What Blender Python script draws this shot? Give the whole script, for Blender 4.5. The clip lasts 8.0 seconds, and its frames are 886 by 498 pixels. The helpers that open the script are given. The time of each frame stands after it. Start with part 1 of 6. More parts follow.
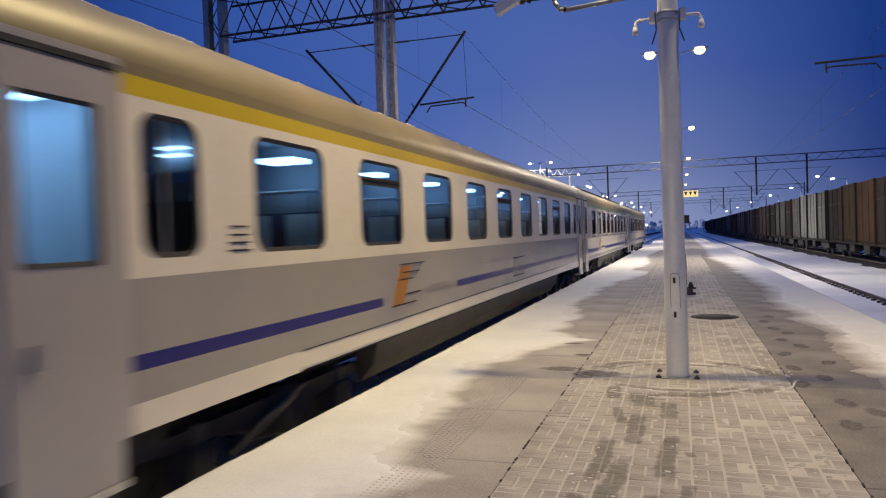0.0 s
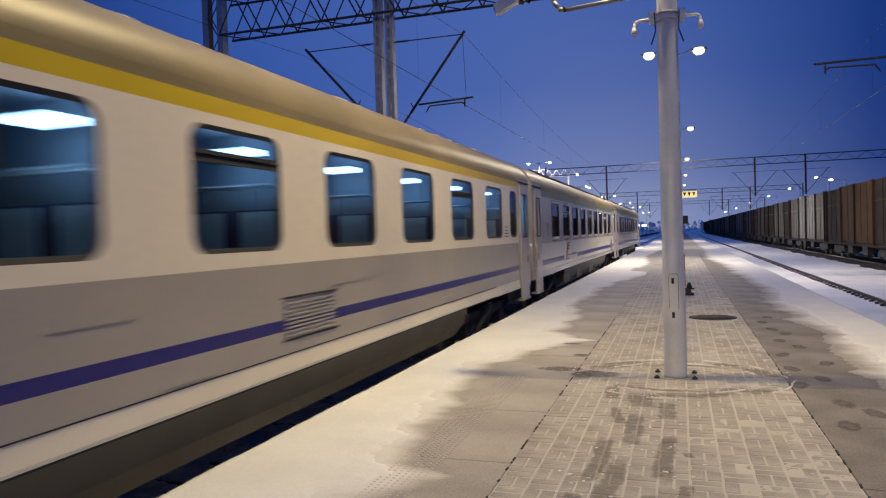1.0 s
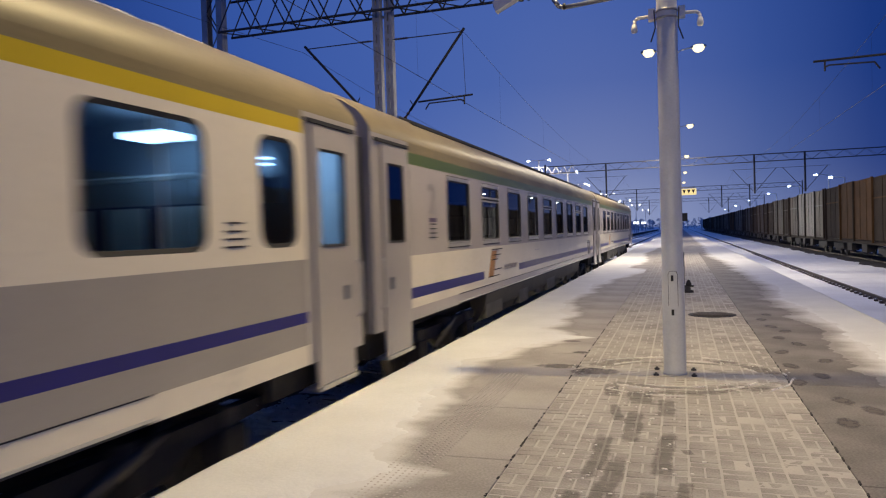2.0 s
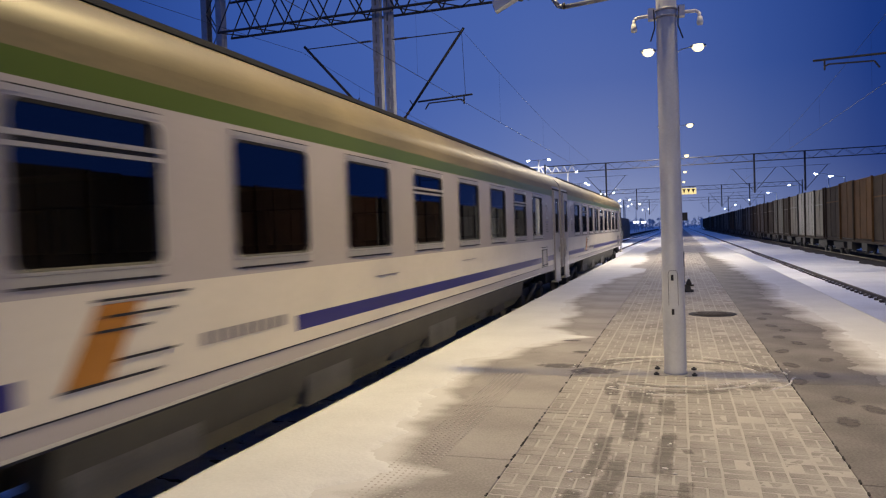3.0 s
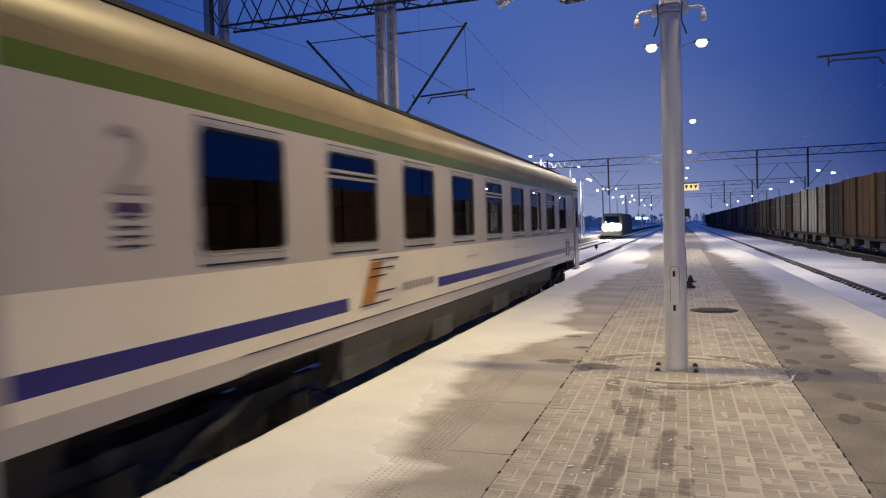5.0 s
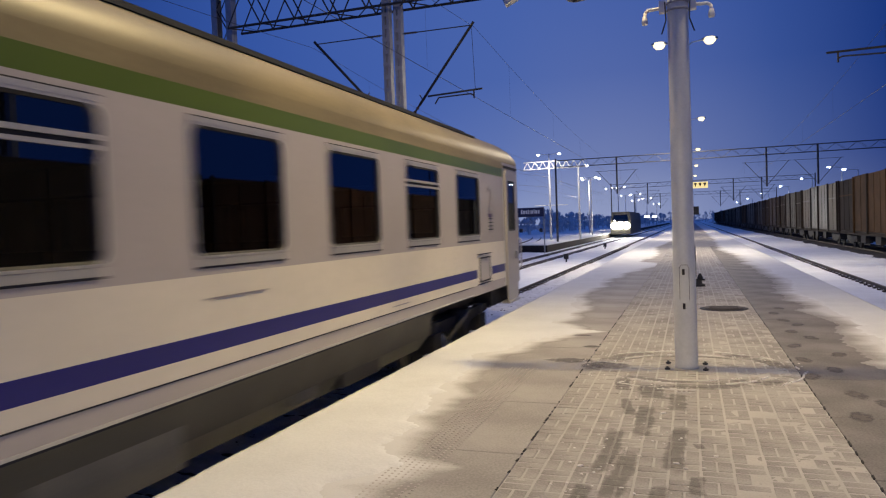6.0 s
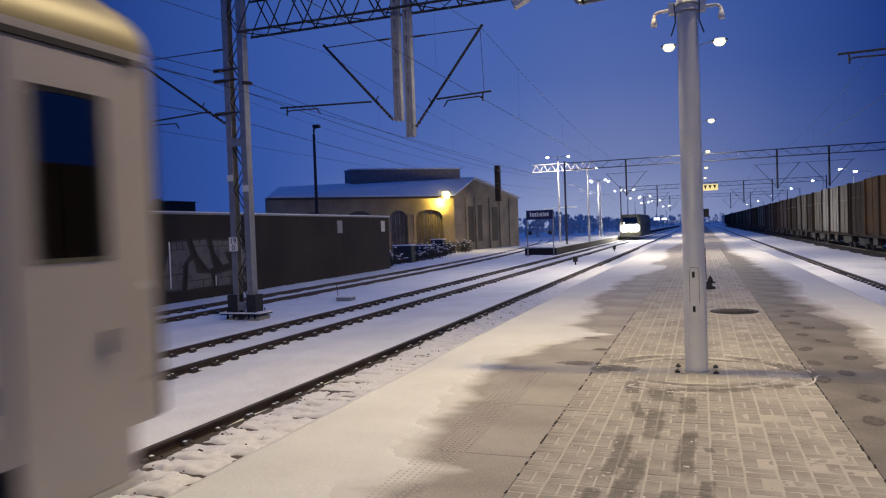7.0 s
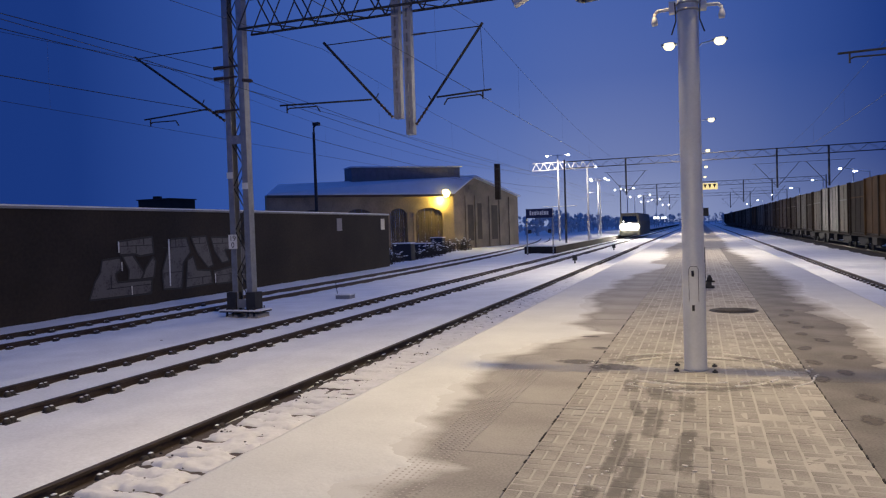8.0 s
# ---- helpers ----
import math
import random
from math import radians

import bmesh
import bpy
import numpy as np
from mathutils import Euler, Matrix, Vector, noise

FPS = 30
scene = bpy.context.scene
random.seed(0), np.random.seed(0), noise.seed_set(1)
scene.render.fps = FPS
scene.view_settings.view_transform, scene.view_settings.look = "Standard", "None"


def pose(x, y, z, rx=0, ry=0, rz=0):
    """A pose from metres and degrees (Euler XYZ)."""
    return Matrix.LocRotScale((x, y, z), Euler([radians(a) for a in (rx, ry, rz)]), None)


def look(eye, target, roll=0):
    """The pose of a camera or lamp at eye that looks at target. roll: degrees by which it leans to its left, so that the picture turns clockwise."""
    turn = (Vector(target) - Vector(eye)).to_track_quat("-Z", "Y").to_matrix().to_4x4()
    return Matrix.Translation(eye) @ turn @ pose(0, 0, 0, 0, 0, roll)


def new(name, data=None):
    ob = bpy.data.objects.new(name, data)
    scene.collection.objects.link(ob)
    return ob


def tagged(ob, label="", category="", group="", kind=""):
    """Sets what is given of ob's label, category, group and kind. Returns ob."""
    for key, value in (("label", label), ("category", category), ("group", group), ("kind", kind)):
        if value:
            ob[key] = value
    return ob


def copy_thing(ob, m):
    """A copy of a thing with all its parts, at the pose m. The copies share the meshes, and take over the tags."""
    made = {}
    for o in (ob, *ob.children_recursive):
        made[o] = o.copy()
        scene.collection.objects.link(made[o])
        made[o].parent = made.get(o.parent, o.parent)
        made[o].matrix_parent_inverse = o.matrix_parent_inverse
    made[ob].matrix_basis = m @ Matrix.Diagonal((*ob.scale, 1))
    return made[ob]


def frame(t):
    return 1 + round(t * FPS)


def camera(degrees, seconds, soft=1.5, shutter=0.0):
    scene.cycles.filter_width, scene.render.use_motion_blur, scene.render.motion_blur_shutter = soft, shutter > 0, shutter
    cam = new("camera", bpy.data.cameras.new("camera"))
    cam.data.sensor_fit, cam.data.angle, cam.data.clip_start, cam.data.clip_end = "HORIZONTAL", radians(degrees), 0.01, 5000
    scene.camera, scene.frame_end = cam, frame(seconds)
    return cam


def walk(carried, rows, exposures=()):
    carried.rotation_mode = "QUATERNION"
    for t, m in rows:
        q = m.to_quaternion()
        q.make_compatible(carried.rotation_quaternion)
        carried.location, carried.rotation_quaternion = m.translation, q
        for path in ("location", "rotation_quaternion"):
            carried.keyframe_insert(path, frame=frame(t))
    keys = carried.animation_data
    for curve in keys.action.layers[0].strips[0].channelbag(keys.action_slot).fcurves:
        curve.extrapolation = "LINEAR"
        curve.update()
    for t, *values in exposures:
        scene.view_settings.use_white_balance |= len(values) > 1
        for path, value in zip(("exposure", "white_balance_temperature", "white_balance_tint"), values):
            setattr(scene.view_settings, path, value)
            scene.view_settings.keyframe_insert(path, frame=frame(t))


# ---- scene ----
# The camera: hand-held on the platform, it only turns a little.
EYE_Z = 1.67
cam = camera(64.07, 8.0, soft=1.2, shutter=0.6)
PATH = [
    (0.0, 18.59, -1.07, 1.98), (0.5, 18.58, -1.14, 1.88), (1.0, 18.49, -1.09, 1.80), (1.5, 18.46, -1.26, 1.77),
    (3.0, 18.45, -1.31, 1.92), (3.5, 18.71, -1.52, 1.75), (4.0, 18.48, -2.03, 1.69), (4.5, 18.54, -1.96, 1.70),
    (5.0, 18.60, -1.71, 1.66), (6.5, 19.71, -1.70, 2.17), (7.0, 19.98, -1.48, 2.08), (7.5, 19.51, -1.52, 1.77),
    (8.0, 19.95, -1.63, 1.89),
]
walk(cam, [(t, pose(0, 0, EYE_Z, 90 + p, r, y)) for t, y, p, r in PATH])

# ---- sizes of the station (metres, z = 0 on the platform) ----
RAIL = -0.56            # top of the rails
SNOW = RAIL - 0.13      # snow on the track bed
AXIS_1 = -4.93          # track beside the platform
AXIS_2 = -9.46
AXIS_3 = -15.32
AXIS_R = 4.70
AXIS_F = 10.95          # track of the goods train
EDGE_L, EDGE_R = -3.28, 3.05
POLE_X, POLE_Y, POLE_STEP = -0.08, 8.36, 28.3
FAR = 900.0

# ---- sky: late dusk under thin cloud ----
world = bpy.data.worlds.new("dusk")
scene.world = world
world.use_nodes = True
wn, wl = world.node_tree.nodes, world.node_tree.links
wn.clear()
coord = wn.new("ShaderNodeTexCoord")
split = wn.new("ShaderNodeSeparateXYZ")
wl.new(coord.outputs["Generated"], split.inputs[0])
flat = wn.new("ShaderNodeVectorMath")
flat.operation = "MULTIPLY"
flat.inputs[1].default_value = (1, 1, 0)
level = wn.new("ShaderNodeVectorMath")
level.operation = "NORMALIZE"
wl.new(coord.outputs["Generated"], flat.inputs[0])
wl.new(flat.outputs[0], level.inputs[0])


def sky_side(bearing):
    """How near a direction lies to a compass bearing: the cosine."""
    n = wn.new("ShaderNodeVectorMath")
    n.operation = "DOT_PRODUCT"
    n.inputs[1].default_value = (math.sin(radians(bearing)), math.cos(radians(bearing)), 0.0)
    wl.new(level.outputs[0], n.inputs[0])
    return n.outputs["Value"]


def sky_ramp(value, stops):
    n = wn.new("ShaderNodeValToRGB")
    r = n.color_ramp
    r.elements[0].position, r.elements[0].color = stops[0][0], (*stops[0][1], 1)
    r.elements[1].position, r.elements[1].color = stops[-1][0], (*stops[-1][1], 1)
    for at, col in stops[1:-1]:
        r.elements.new(at).color = (*col, 1)
    wl.new(value, n.inputs[0])
    return n.outputs[0]


def sky_mix(kind, a, b, fac=None):
    n = wn.new("ShaderNodeMix")
    n.data_type, n.blend_type = "RGBA", kind
    n.inputs["Factor"].default_value = 1.0
    if fac is not None:
        wl.new(fac, n.inputs["Factor"])
    wl.new(a, n.inputs[6])
    wl.new(b, n.inputs[7])
    return n.outputs[2]


# the blue of dusk, clearest where the sun went down
dusk = sky_ramp(sky_side(-17), ((0.0, (0.014, 0.046, 0.23)), (0.80, (0.0095, 0.036, 0.195)), (0.866, (0.0105, 0.039, 0.205)), (0.955, (0.034, 0.088, 0.350)), (1.0, (0.056, 0.116, 0.395))))
# misty air over the lit station, low along the line
mist = sky_ramp(sky_side(-4), ((0.0, (0, 0, 0)), (0.955, (0, 0, 0)), (0.985, (0.022, 0.022, 0.008)), (1.0, (0.060, 0.052, 0.016))))
low = sky_ramp(split.outputs["Z"], ((0.0, (1, 1, 1)), (0.10, (1, 1, 1)), (0.30, (0.25, 0.25, 0.25)), (0.5, (0, 0, 0))))
rim = sky_ramp(split.outputs["Z"], ((0.0, (1, 1, 1)), (0.03, (0.85, 0.85, 0.85)), (0.09, (0.25, 0.25, 0.25)), (0.2, (0, 0, 0))))
near = sky_ramp(sky_side(-8), ((0.0, (0, 0, 0)), (0.90, (0, 0, 0)), (0.985, (0.125, 0.125, 0.105)), (1.0, (0.175, 0.172, 0.13))))
high = sky_ramp(split.outputs["Z"], ((0.0, (0.0, 0.0, 0.0)), (0.40, (0.0, 0.0, 0.0)), (0.75, (0.018, 0.042, 0.105)), (1.0, (0.025, 0.056, 0.140))))
sky = sky_mix("ADD", dusk, sky_mix("MULTIPLY", mist, low))
sky = sky_mix("ADD", sky, sky_mix("MULTIPLY", near, rim))
sky = sky_mix("ADD", sky, high)
back = wn.new("ShaderNodeBackground")
back.inputs["Strength"].default_value = 1.0
out = wn.new("ShaderNodeOutputWorld")
wl.new(sky, back.inputs["Color"])
wl.new(back.outputs[0], out.inputs["Surface"])

LAMP_COLOUR = (1.0, 0.77, 0.385)
PALE_LAMP = (1.0, 0.84, 0.62)
LAMP_WATTS = 540.0


def lamp(name, m, watts, size, colour, spread=175):
    data = bpy.data.lights.new(name, "AREA")
    data.shape, data.size, data.energy, data.color, data.spread = "DISK", size, watts, colour, radians(spread)
    ob = new(name, data)
    ob.matrix_world = m
    return ob


# ---- materials ----
def material(name, colour, rough=0.7, metal=0.0, vary=0.25, scale=4.0, fine=60.0, bump=0.15, second=None, edge=(0.42, 0.62), spec=0.5, random_piece=0.0, cover=False):
    """A surface with coarse stains, fine grain and relief; second is a colour that lies over it in patches."""
    m = bpy.data.materials.new(name)
    m.use_nodes = True
    n, l = m.node_tree.nodes, m.node_tree.links
    b = n["Principled BSDF"]
    b.inputs["Roughness"].default_value, b.inputs["Metallic"].default_value = rough, metal
    b.inputs["Specular IOR Level"].default_value = spec
    tc = n.new("ShaderNodeTexCoord")
    big, small = n.new("ShaderNodeTexNoise"), n.new("ShaderNodeTexNoise")
    big.inputs["Scale"].default_value, big.inputs["Detail"].default_value = scale, 5
    small.inputs["Scale"].default_value, small.inputs["Detail"].default_value = fine, 4
    for t in (big, small):
        l.new(tc.outputs["Object"], t.inputs["Vector"])
    add = n.new("ShaderNodeMath")
    add.operation = "MULTIPLY_ADD"
    l.new(big.outputs["Fac"], add.inputs[0])
    add.inputs[1].default_value = 0.6
    half = n.new("ShaderNodeMath")
    half.operation = "MULTIPLY"
    half.inputs[1].default_value = 0.4
    l.new(small.outputs["Fac"], half.inputs[0])
    l.new(half.outputs[0], add.inputs[2])
    shade = n.new("ShaderNodeMapRange")
    shade.inputs["From Min"].default_value, shade.inputs["From Max"].default_value = 0.3, 0.7
    shade.inputs["To Min"].default_value, shade.inputs["To Max"].default_value = 1 - vary, 1 + vary
    l.new(add.outputs[0], shade.inputs["Value"])
    value = shade.outputs[0]
    if random_piece:
        info = n.new("ShaderNodeObjectInfo")
        mr = n.new("ShaderNodeMapRange")
        mr.inputs["To Min"].default_value, mr.inputs["To Max"].default_value = 1 - random_piece, 1 + random_piece
        l.new(info.outputs["Random"], mr.inputs["Value"])
        mul = n.new("ShaderNodeMath")
        mul.operation = "MULTIPLY"
        l.new(value, mul.inputs[0])
        l.new(mr.outputs[0], mul.inputs[1])
        value = mul.outputs[0]
    base = n.new("ShaderNodeMix")
    base.data_type, base.blend_type = "RGBA", "MULTIPLY"
    base.inputs["Factor"].default_value = 1.0
    base.inputs[6].default_value = (*colour, 1)
    l.new(value, base.inputs[7])
    colour_out = base.outputs[2]
    if second:
        patch = n.new("ShaderNodeMapRange")
        patch.inputs["From Min"].default_value, patch.inputs["From Max"].default_value = edge
        if cover:
            lies = n.new("ShaderNodeAttribute")
            lies.attribute_name = "cover"
            ragged = n.new("ShaderNodeMath")
            ragged.operation = "ADD"
            l.new(add.outputs[0], ragged.inputs[0])
            l.new(lies.outputs["Fac"], ragged.inputs[1])
            l.new(ragged.outputs[0], patch.inputs["Value"])
        else:
            l.new(add.outputs[0], patch.inputs["Value"])
        mix = n.new("ShaderNodeMix")
        mix.data_type = "RGBA"
        l.new(patch.outputs[0], mix.inputs["Factor"])
        l.new(colour_out, mix.inputs[6])
        mix.inputs[7].default_value = (*second, 1)
        colour_out = mix.outputs[2]
    l.new(colour_out, b.inputs["Base Color"])
    if bump:
        bp = n.new("ShaderNodeBump")
        bp.inputs["Strength"].default_value, bp.inputs["Distance"].default_value = bump, 0.01
        l.new(add.outputs[0], bp.inputs["Height"])
        l.new(bp.outputs[0], b.inputs["Normal"])
    return m


def glowing(name, colour, strength):
    m = bpy.data.materials.new(name)
    m.use_nodes = True
    b = m.node_tree.nodes["Principled BSDF"]
    b.inputs["Base Color"].default_value = (*colour, 1)
    b.inputs["Emission Color"].default_value = (*colour, 1)
    b.inputs["Emission Strength"].default_value = strength
    return m


def film_material(name, colour, rough=0.6, most=0.75):
    """A thin damp film; the cover attribute says how dense it lies, with ragged grain."""
    m = bpy.data.materials.new(name)
    m.use_nodes = True
    n, l = m.node_tree.nodes, m.node_tree.links
    b, o = n["Principled BSDF"], n["Material Output"]
    b.inputs["Base Color"].default_value = (*colour, 1)
    b.inputs["Roughness"].default_value = rough
    clear, mix = n.new("ShaderNodeBsdfTransparent"), n.new("ShaderNodeMixShader")
    lies, tc = n.new("ShaderNodeAttribute"), n.new("ShaderNodeTexCoord")
    lies.attribute_name = "cover"
    grain = n.new("ShaderNodeTexNoise")
    grain.inputs["Scale"].default_value, grain.inputs["Detail"].default_value = 11.0, 6
    l.new(tc.outputs["Object"], grain.inputs["Vector"])
    add = n.new("ShaderNodeMath")
    add.operation = "MULTIPLY_ADD"
    add.inputs[1].default_value = 1.7
    l.new(grain.outputs["Fac"], add.inputs[0])
    l.new(lies.outputs["Fac"], add.inputs[2])
    to = n.new("ShaderNodeMapRange")
    to.inputs["From Min"].default_value, to.inputs["From Max"].default_value = 1.12, 1.80
    to.inputs["To Min"].default_value, to.inputs["To Max"].default_value = 0.0, most
    l.new(add.outputs[0], to.inputs["Value"])
    l.new(to.outputs[0], mix.inputs[0])
    l.new(clear.outputs[0], mix.inputs[1])
    l.new(b.outputs[0], mix.inputs[2])
    l.new(mix.outputs[0], o.inputs["Surface"])
    return m


def pane_material(name, tint, ior=1.75):
    m = bpy.data.materials.new(name)
    m.use_nodes = True
    n, l = m.node_tree.nodes, m.node_tree.links
    n.clear()
    clear, gloss, mix, fre, o = (n.new("ShaderNode" + k) for k in ("BsdfTransparent", "BsdfGlossy", "MixShader", "Fresnel", "OutputMaterial"))
    clear.inputs["Color"].default_value = (*tint, 1)
    gloss.inputs["Roughness"].default_value = 0.02
    fre.inputs["IOR"].default_value = ior
    l.new(fre.outputs[0], mix.inputs[0])
    l.new(clear.outputs[0], mix.inputs[1])
    l.new(gloss.outputs[0], mix.inputs[2])
    l.new(mix.outputs[0], o.inputs["Surface"])
    return m


SNOW_M = material("snow", (0.68, 0.69, 0.70), 0.75, vary=0.09, scale=1.3, fine=40, bump=0.9)
TRACK_SNOW = material("snow_on_ballast", (0.85, 0.86, 0.88), 0.8, vary=0.13, scale=0.9, fine=22, bump=1.0)
PATCHY = material("patchy_snow", (0.76, 0.76, 0.77), 0.8, vary=0.1, scale=5, fine=24, bump=0.8, second=(0.07, 0.058, 0.05), edge=(0.63, 0.67))
DUST_SNOW = material("thin_blown_snow", (0.30, 0.28, 0.268), 0.78, vary=0.16, scale=2.6, fine=45, bump=0.25, second=(0.63, 0.63, 0.63), edge=(0.72, 1.45), cover=True)
DUSTED = material("dusted_slab", (0.255, 0.235, 0.225), 0.75, vary=0.16, scale=1.1, fine=55, bump=0.2, second=(0.385, 0.365, 0.35), edge=(0.40, 0.66))
DAMP = material("damp_slab", (0.125, 0.112, 0.105), 0.7, vary=0.22, scale=1.3, fine=55, bump=0.2, second=(0.24, 0.222, 0.21), edge=(0.42, 0.66))
BRICK = material("paving_brick", (0.245, 0.226, 0.208), 0.75, vary=0.2, scale=1.6, fine=60, bump=0.25, second=(0.385, 0.365, 0.345), edge=(0.40, 0.64), random_piece=0.14)
JOINT = material("snow_in_joints", (0.46, 0.44, 0.415), 0.8, vary=0.18, scale=2.5, fine=60, bump=0.4)
SIFTED = material("sifted_snow", (0.43, 0.41, 0.385), 0.8, vary=0.14, scale=2.2, fine=60, bump=0.3)
BALLAST_BED = material("frozen_ballast", (0.085, 0.068, 0.058), 0.85, vary=0.45, scale=9, fine=50, bump=0.8)
# ballast blackened to carry the shade under the goods wagons
SHADED_BALLAST = material("shaded_ballast", (0.030, 0.026, 0.022), 0.85, vary=0.5, scale=9, fine=50, bump=0.8)
CRUMBS = material("thin_trodden_snow", (0.66, 0.65, 0.63), 0.8, vary=0.15, scale=4, fine=50, bump=0.4)
DAMP_FILM = film_material("damp_trodden_film", (0.135, 0.118, 0.106), most=0.62)
SCUFF_FILM = film_material("scuffed_film", (0.135, 0.118, 0.106), most=0.40)
CONCRETE = material("concrete", (0.30, 0.29, 0.28), 0.85, vary=0.25, scale=1.5, fine=30, bump=0.4)
DARK_SLOT = material("dirty_gap", (0.03, 0.028, 0.026), 0.9, vary=0.3)
RAIL_M = material("rusty_rail", (0.055, 0.038, 0.03), 0.55, 0.4, vary=0.35, scale=6, fine=60, bump=0.2)
RAIL_TOP = material("rusty_rail_head", (0.060, 0.046, 0.038), 0.6, 0.2, vary=0.2, scale=3)
CLIP = material("rail_fastening", (0.045, 0.038, 0.035), 0.7, 0.3, vary=0.4, scale=20)
SLEEPER = material("snowy_sleeper", (0.30, 0.28, 0.26), 0.85, vary=0.25, scale=5, second=(0.7, 0.7, 0.72), edge=(0.38, 0.5))
POLE_M = material("pale_grey_pole_paint", (0.58, 0.60, 0.63), 0.55, 0.0, vary=0.10, scale=2.5, fine=40, bump=0.08)
STEEL = material("galvanised_steel", (0.30, 0.31, 0.33), 0.5, 0.6, vary=0.25, scale=5)
# far portals' steel, painted bluer and paler than the near steel to suggest haze
FAR_STEEL = material("haze_blue_steel", (0.055, 0.060, 0.075), 0.7, 0.0, spec=0.3, vary=0.2, scale=1)
DARK_STEEL = material("dark_painted_steel", (0.032, 0.034, 0.042), 0.7, 0.0, spec=0.2, vary=0.3, scale=5)
WIRE = material("catenary_wire", (0.03, 0.03, 0.035), 0.5, 0.6, vary=0.1)
INSULATOR = material("brown_insulator", (0.05, 0.03, 0.025), 0.3, vary=0.2)
BLACK = material("black_plastic", (0.015, 0.015, 0.016), 0.5, vary=0.2)
WHITE = material("white_enamel", (0.72, 0.72, 0.70), 0.5, vary=0.08, scale=6)
INK = material("black_ink", (0.02, 0.02, 0.022), 0.6, vary=0.1)
LAMP_GLOW = glowing("lamp_lens", (1.0, 0.84, 0.45), 1.9)
FAR_GLOW = glowing("far_lamp_lens", (1.0, 0.93, 0.82), 45)
COLD_GLOW = glowing("cold_lamp_lens", (0.80, 0.90, 1.0), 50)
SODIUM = glowing("sodium_lamp_glass", (1.0, 0.72, 0.12), 40)
HEAD_GLOW = glowing("headlight_glare", (1.0, 0.95, 0.82), 22)
# coaches
CREAM = material("cream_coach_paint", (0.79, 0.735, 0.64), 0.25, vary=0.08, scale=0.9, fine=14, bump=0.02, second=(0.48, 0.445, 0.40), edge=(0.58, 0.82))
GREY_B = material("grey_coach_paint", (0.36, 0.34, 0.33), 0.25, vary=0.07, scale=1.2, fine=20, bump=0.02)
GREY_U = material("light_grey_coach_paint", (0.475, 0.44, 0.435), 0.25, vary=0.07, scale=1.2, fine=20, bump=0.02)
GREY_D = material("door_grey_paint", (0.41, 0.385, 0.38), 0.28, vary=0.07, scale=1.2, fine=20, bump=0.02)
BLUE = material("blue_stripe_paint", (0.014, 0.014, 0.18), 0.32, vary=0.08, scale=2)
YELLOW = material("yellow_stripe_paint", (0.60, 0.445, 0.012), 0.3, vary=0.06, scale=2)
GREEN = material("green_stripe_paint", (0.092, 0.138, 0.014), 0.3, vary=0.06, scale=2)
ROOF = material("dusty_roof_paint", (0.225, 0.182, 0.092), 0.45, 0.0, vary=0.35, scale=0.8, fine=25, bump=0.06)
BOX_GREY = material("dusty_equipment_box", (0.15, 0.145, 0.125), 0.55, vary=0.4, scale=2.5, bump=0.2)
SKIRT = material("grimy_underframe", (0.092, 0.085, 0.066), 0.6, vary=0.3, scale=1.5, bump=0.2)
BOGIE = material("bogie_grime", (0.035, 0.032, 0.028), 0.75, vary=0.35, scale=4, bump=0.3)
TREAD = material("wheel_steel", (0.12, 0.11, 0.10), 0.4, 0.8, vary=0.3)
RUBBER = material("black_rubber", (0.02, 0.02, 0.022), 0.7, vary=0.2)
ALU = material("aluminium_frame", (0.55, 0.54, 0.52), 0.35, 0.5, vary=0.1)
INSIDE = material("coach_interior_panel", (0.27, 0.29, 0.32), 0.6, vary=0.15, scale=2)
SEAT = material("seat_cloth", (0.06, 0.07, 0.13), 0.9, vary=0.2, scale=10)
TUBE = glowing("fluorescent_tube", (0.45, 0.75, 1.0), 9)
PANE = pane_material("dark_window_glass", (0.16, 0.17, 0.19), 2.2)
PANE_LIT = pane_material("window_glass", (0.42, 0.52, 0.66))
ORANGE = material("orange_emblem_paint", (0.46, 0.19, 0.025), 0.35, vary=0.1, scale=3)
PURPLE = material("violet_marking_paint", (0.06, 0.03, 0.10), 0.4, vary=0.1)
PALE_MARK = material("grey_marking_paint", (0.27, 0.25, 0.26), 0.4, vary=0.1)
# surroundings
WALL_DARK = material("sooty_concrete_wall", (0.025, 0.018, 0.013), 0.9, vary=0.65, scale=0.4, fine=9, bump=0.4)
GRAFFITI = material("silver_graffiti_paint", (0.145, 0.135, 0.14), 0.6, 0.1, vary=0.6, scale=2.4, fine=14, second=(0.04, 0.035, 0.04), edge=(0.42, 0.62))
GRAF_LINE = material("black_graffiti_line", (0.012, 0.011, 0.014), 0.6, vary=0.2)
LANTERN = material("frosted_slats", (0.17, 0.17, 0.19), 0.85, vary=0.25, scale=1.5)
SHED = material("old_yellow_plaster", (0.24, 0.195, 0.14), 0.9, vary=0.4, scale=0.6, fine=9, bump=0.3)
SHED_DARK = material("weathered_timber_gate", (0.07, 0.055, 0.04), 0.85, vary=0.4, scale=1.2)
ROOF_SNOW = material("roof_snow", (0.62, 0.66, 0.74), 0.8, vary=0.1, scale=0.5)
RUST_BROWN = material("rust_brown_wagon", (0.066, 0.033, 0.015), 0.8, spec=0.1, vary=0.35, scale=1.2, fine=18, bump=0.2)
TAN = material("tan_wagon", (0.085, 0.048, 0.022), 0.8, spec=0.1, vary=0.3, scale=1.2, fine=18, bump=0.2)
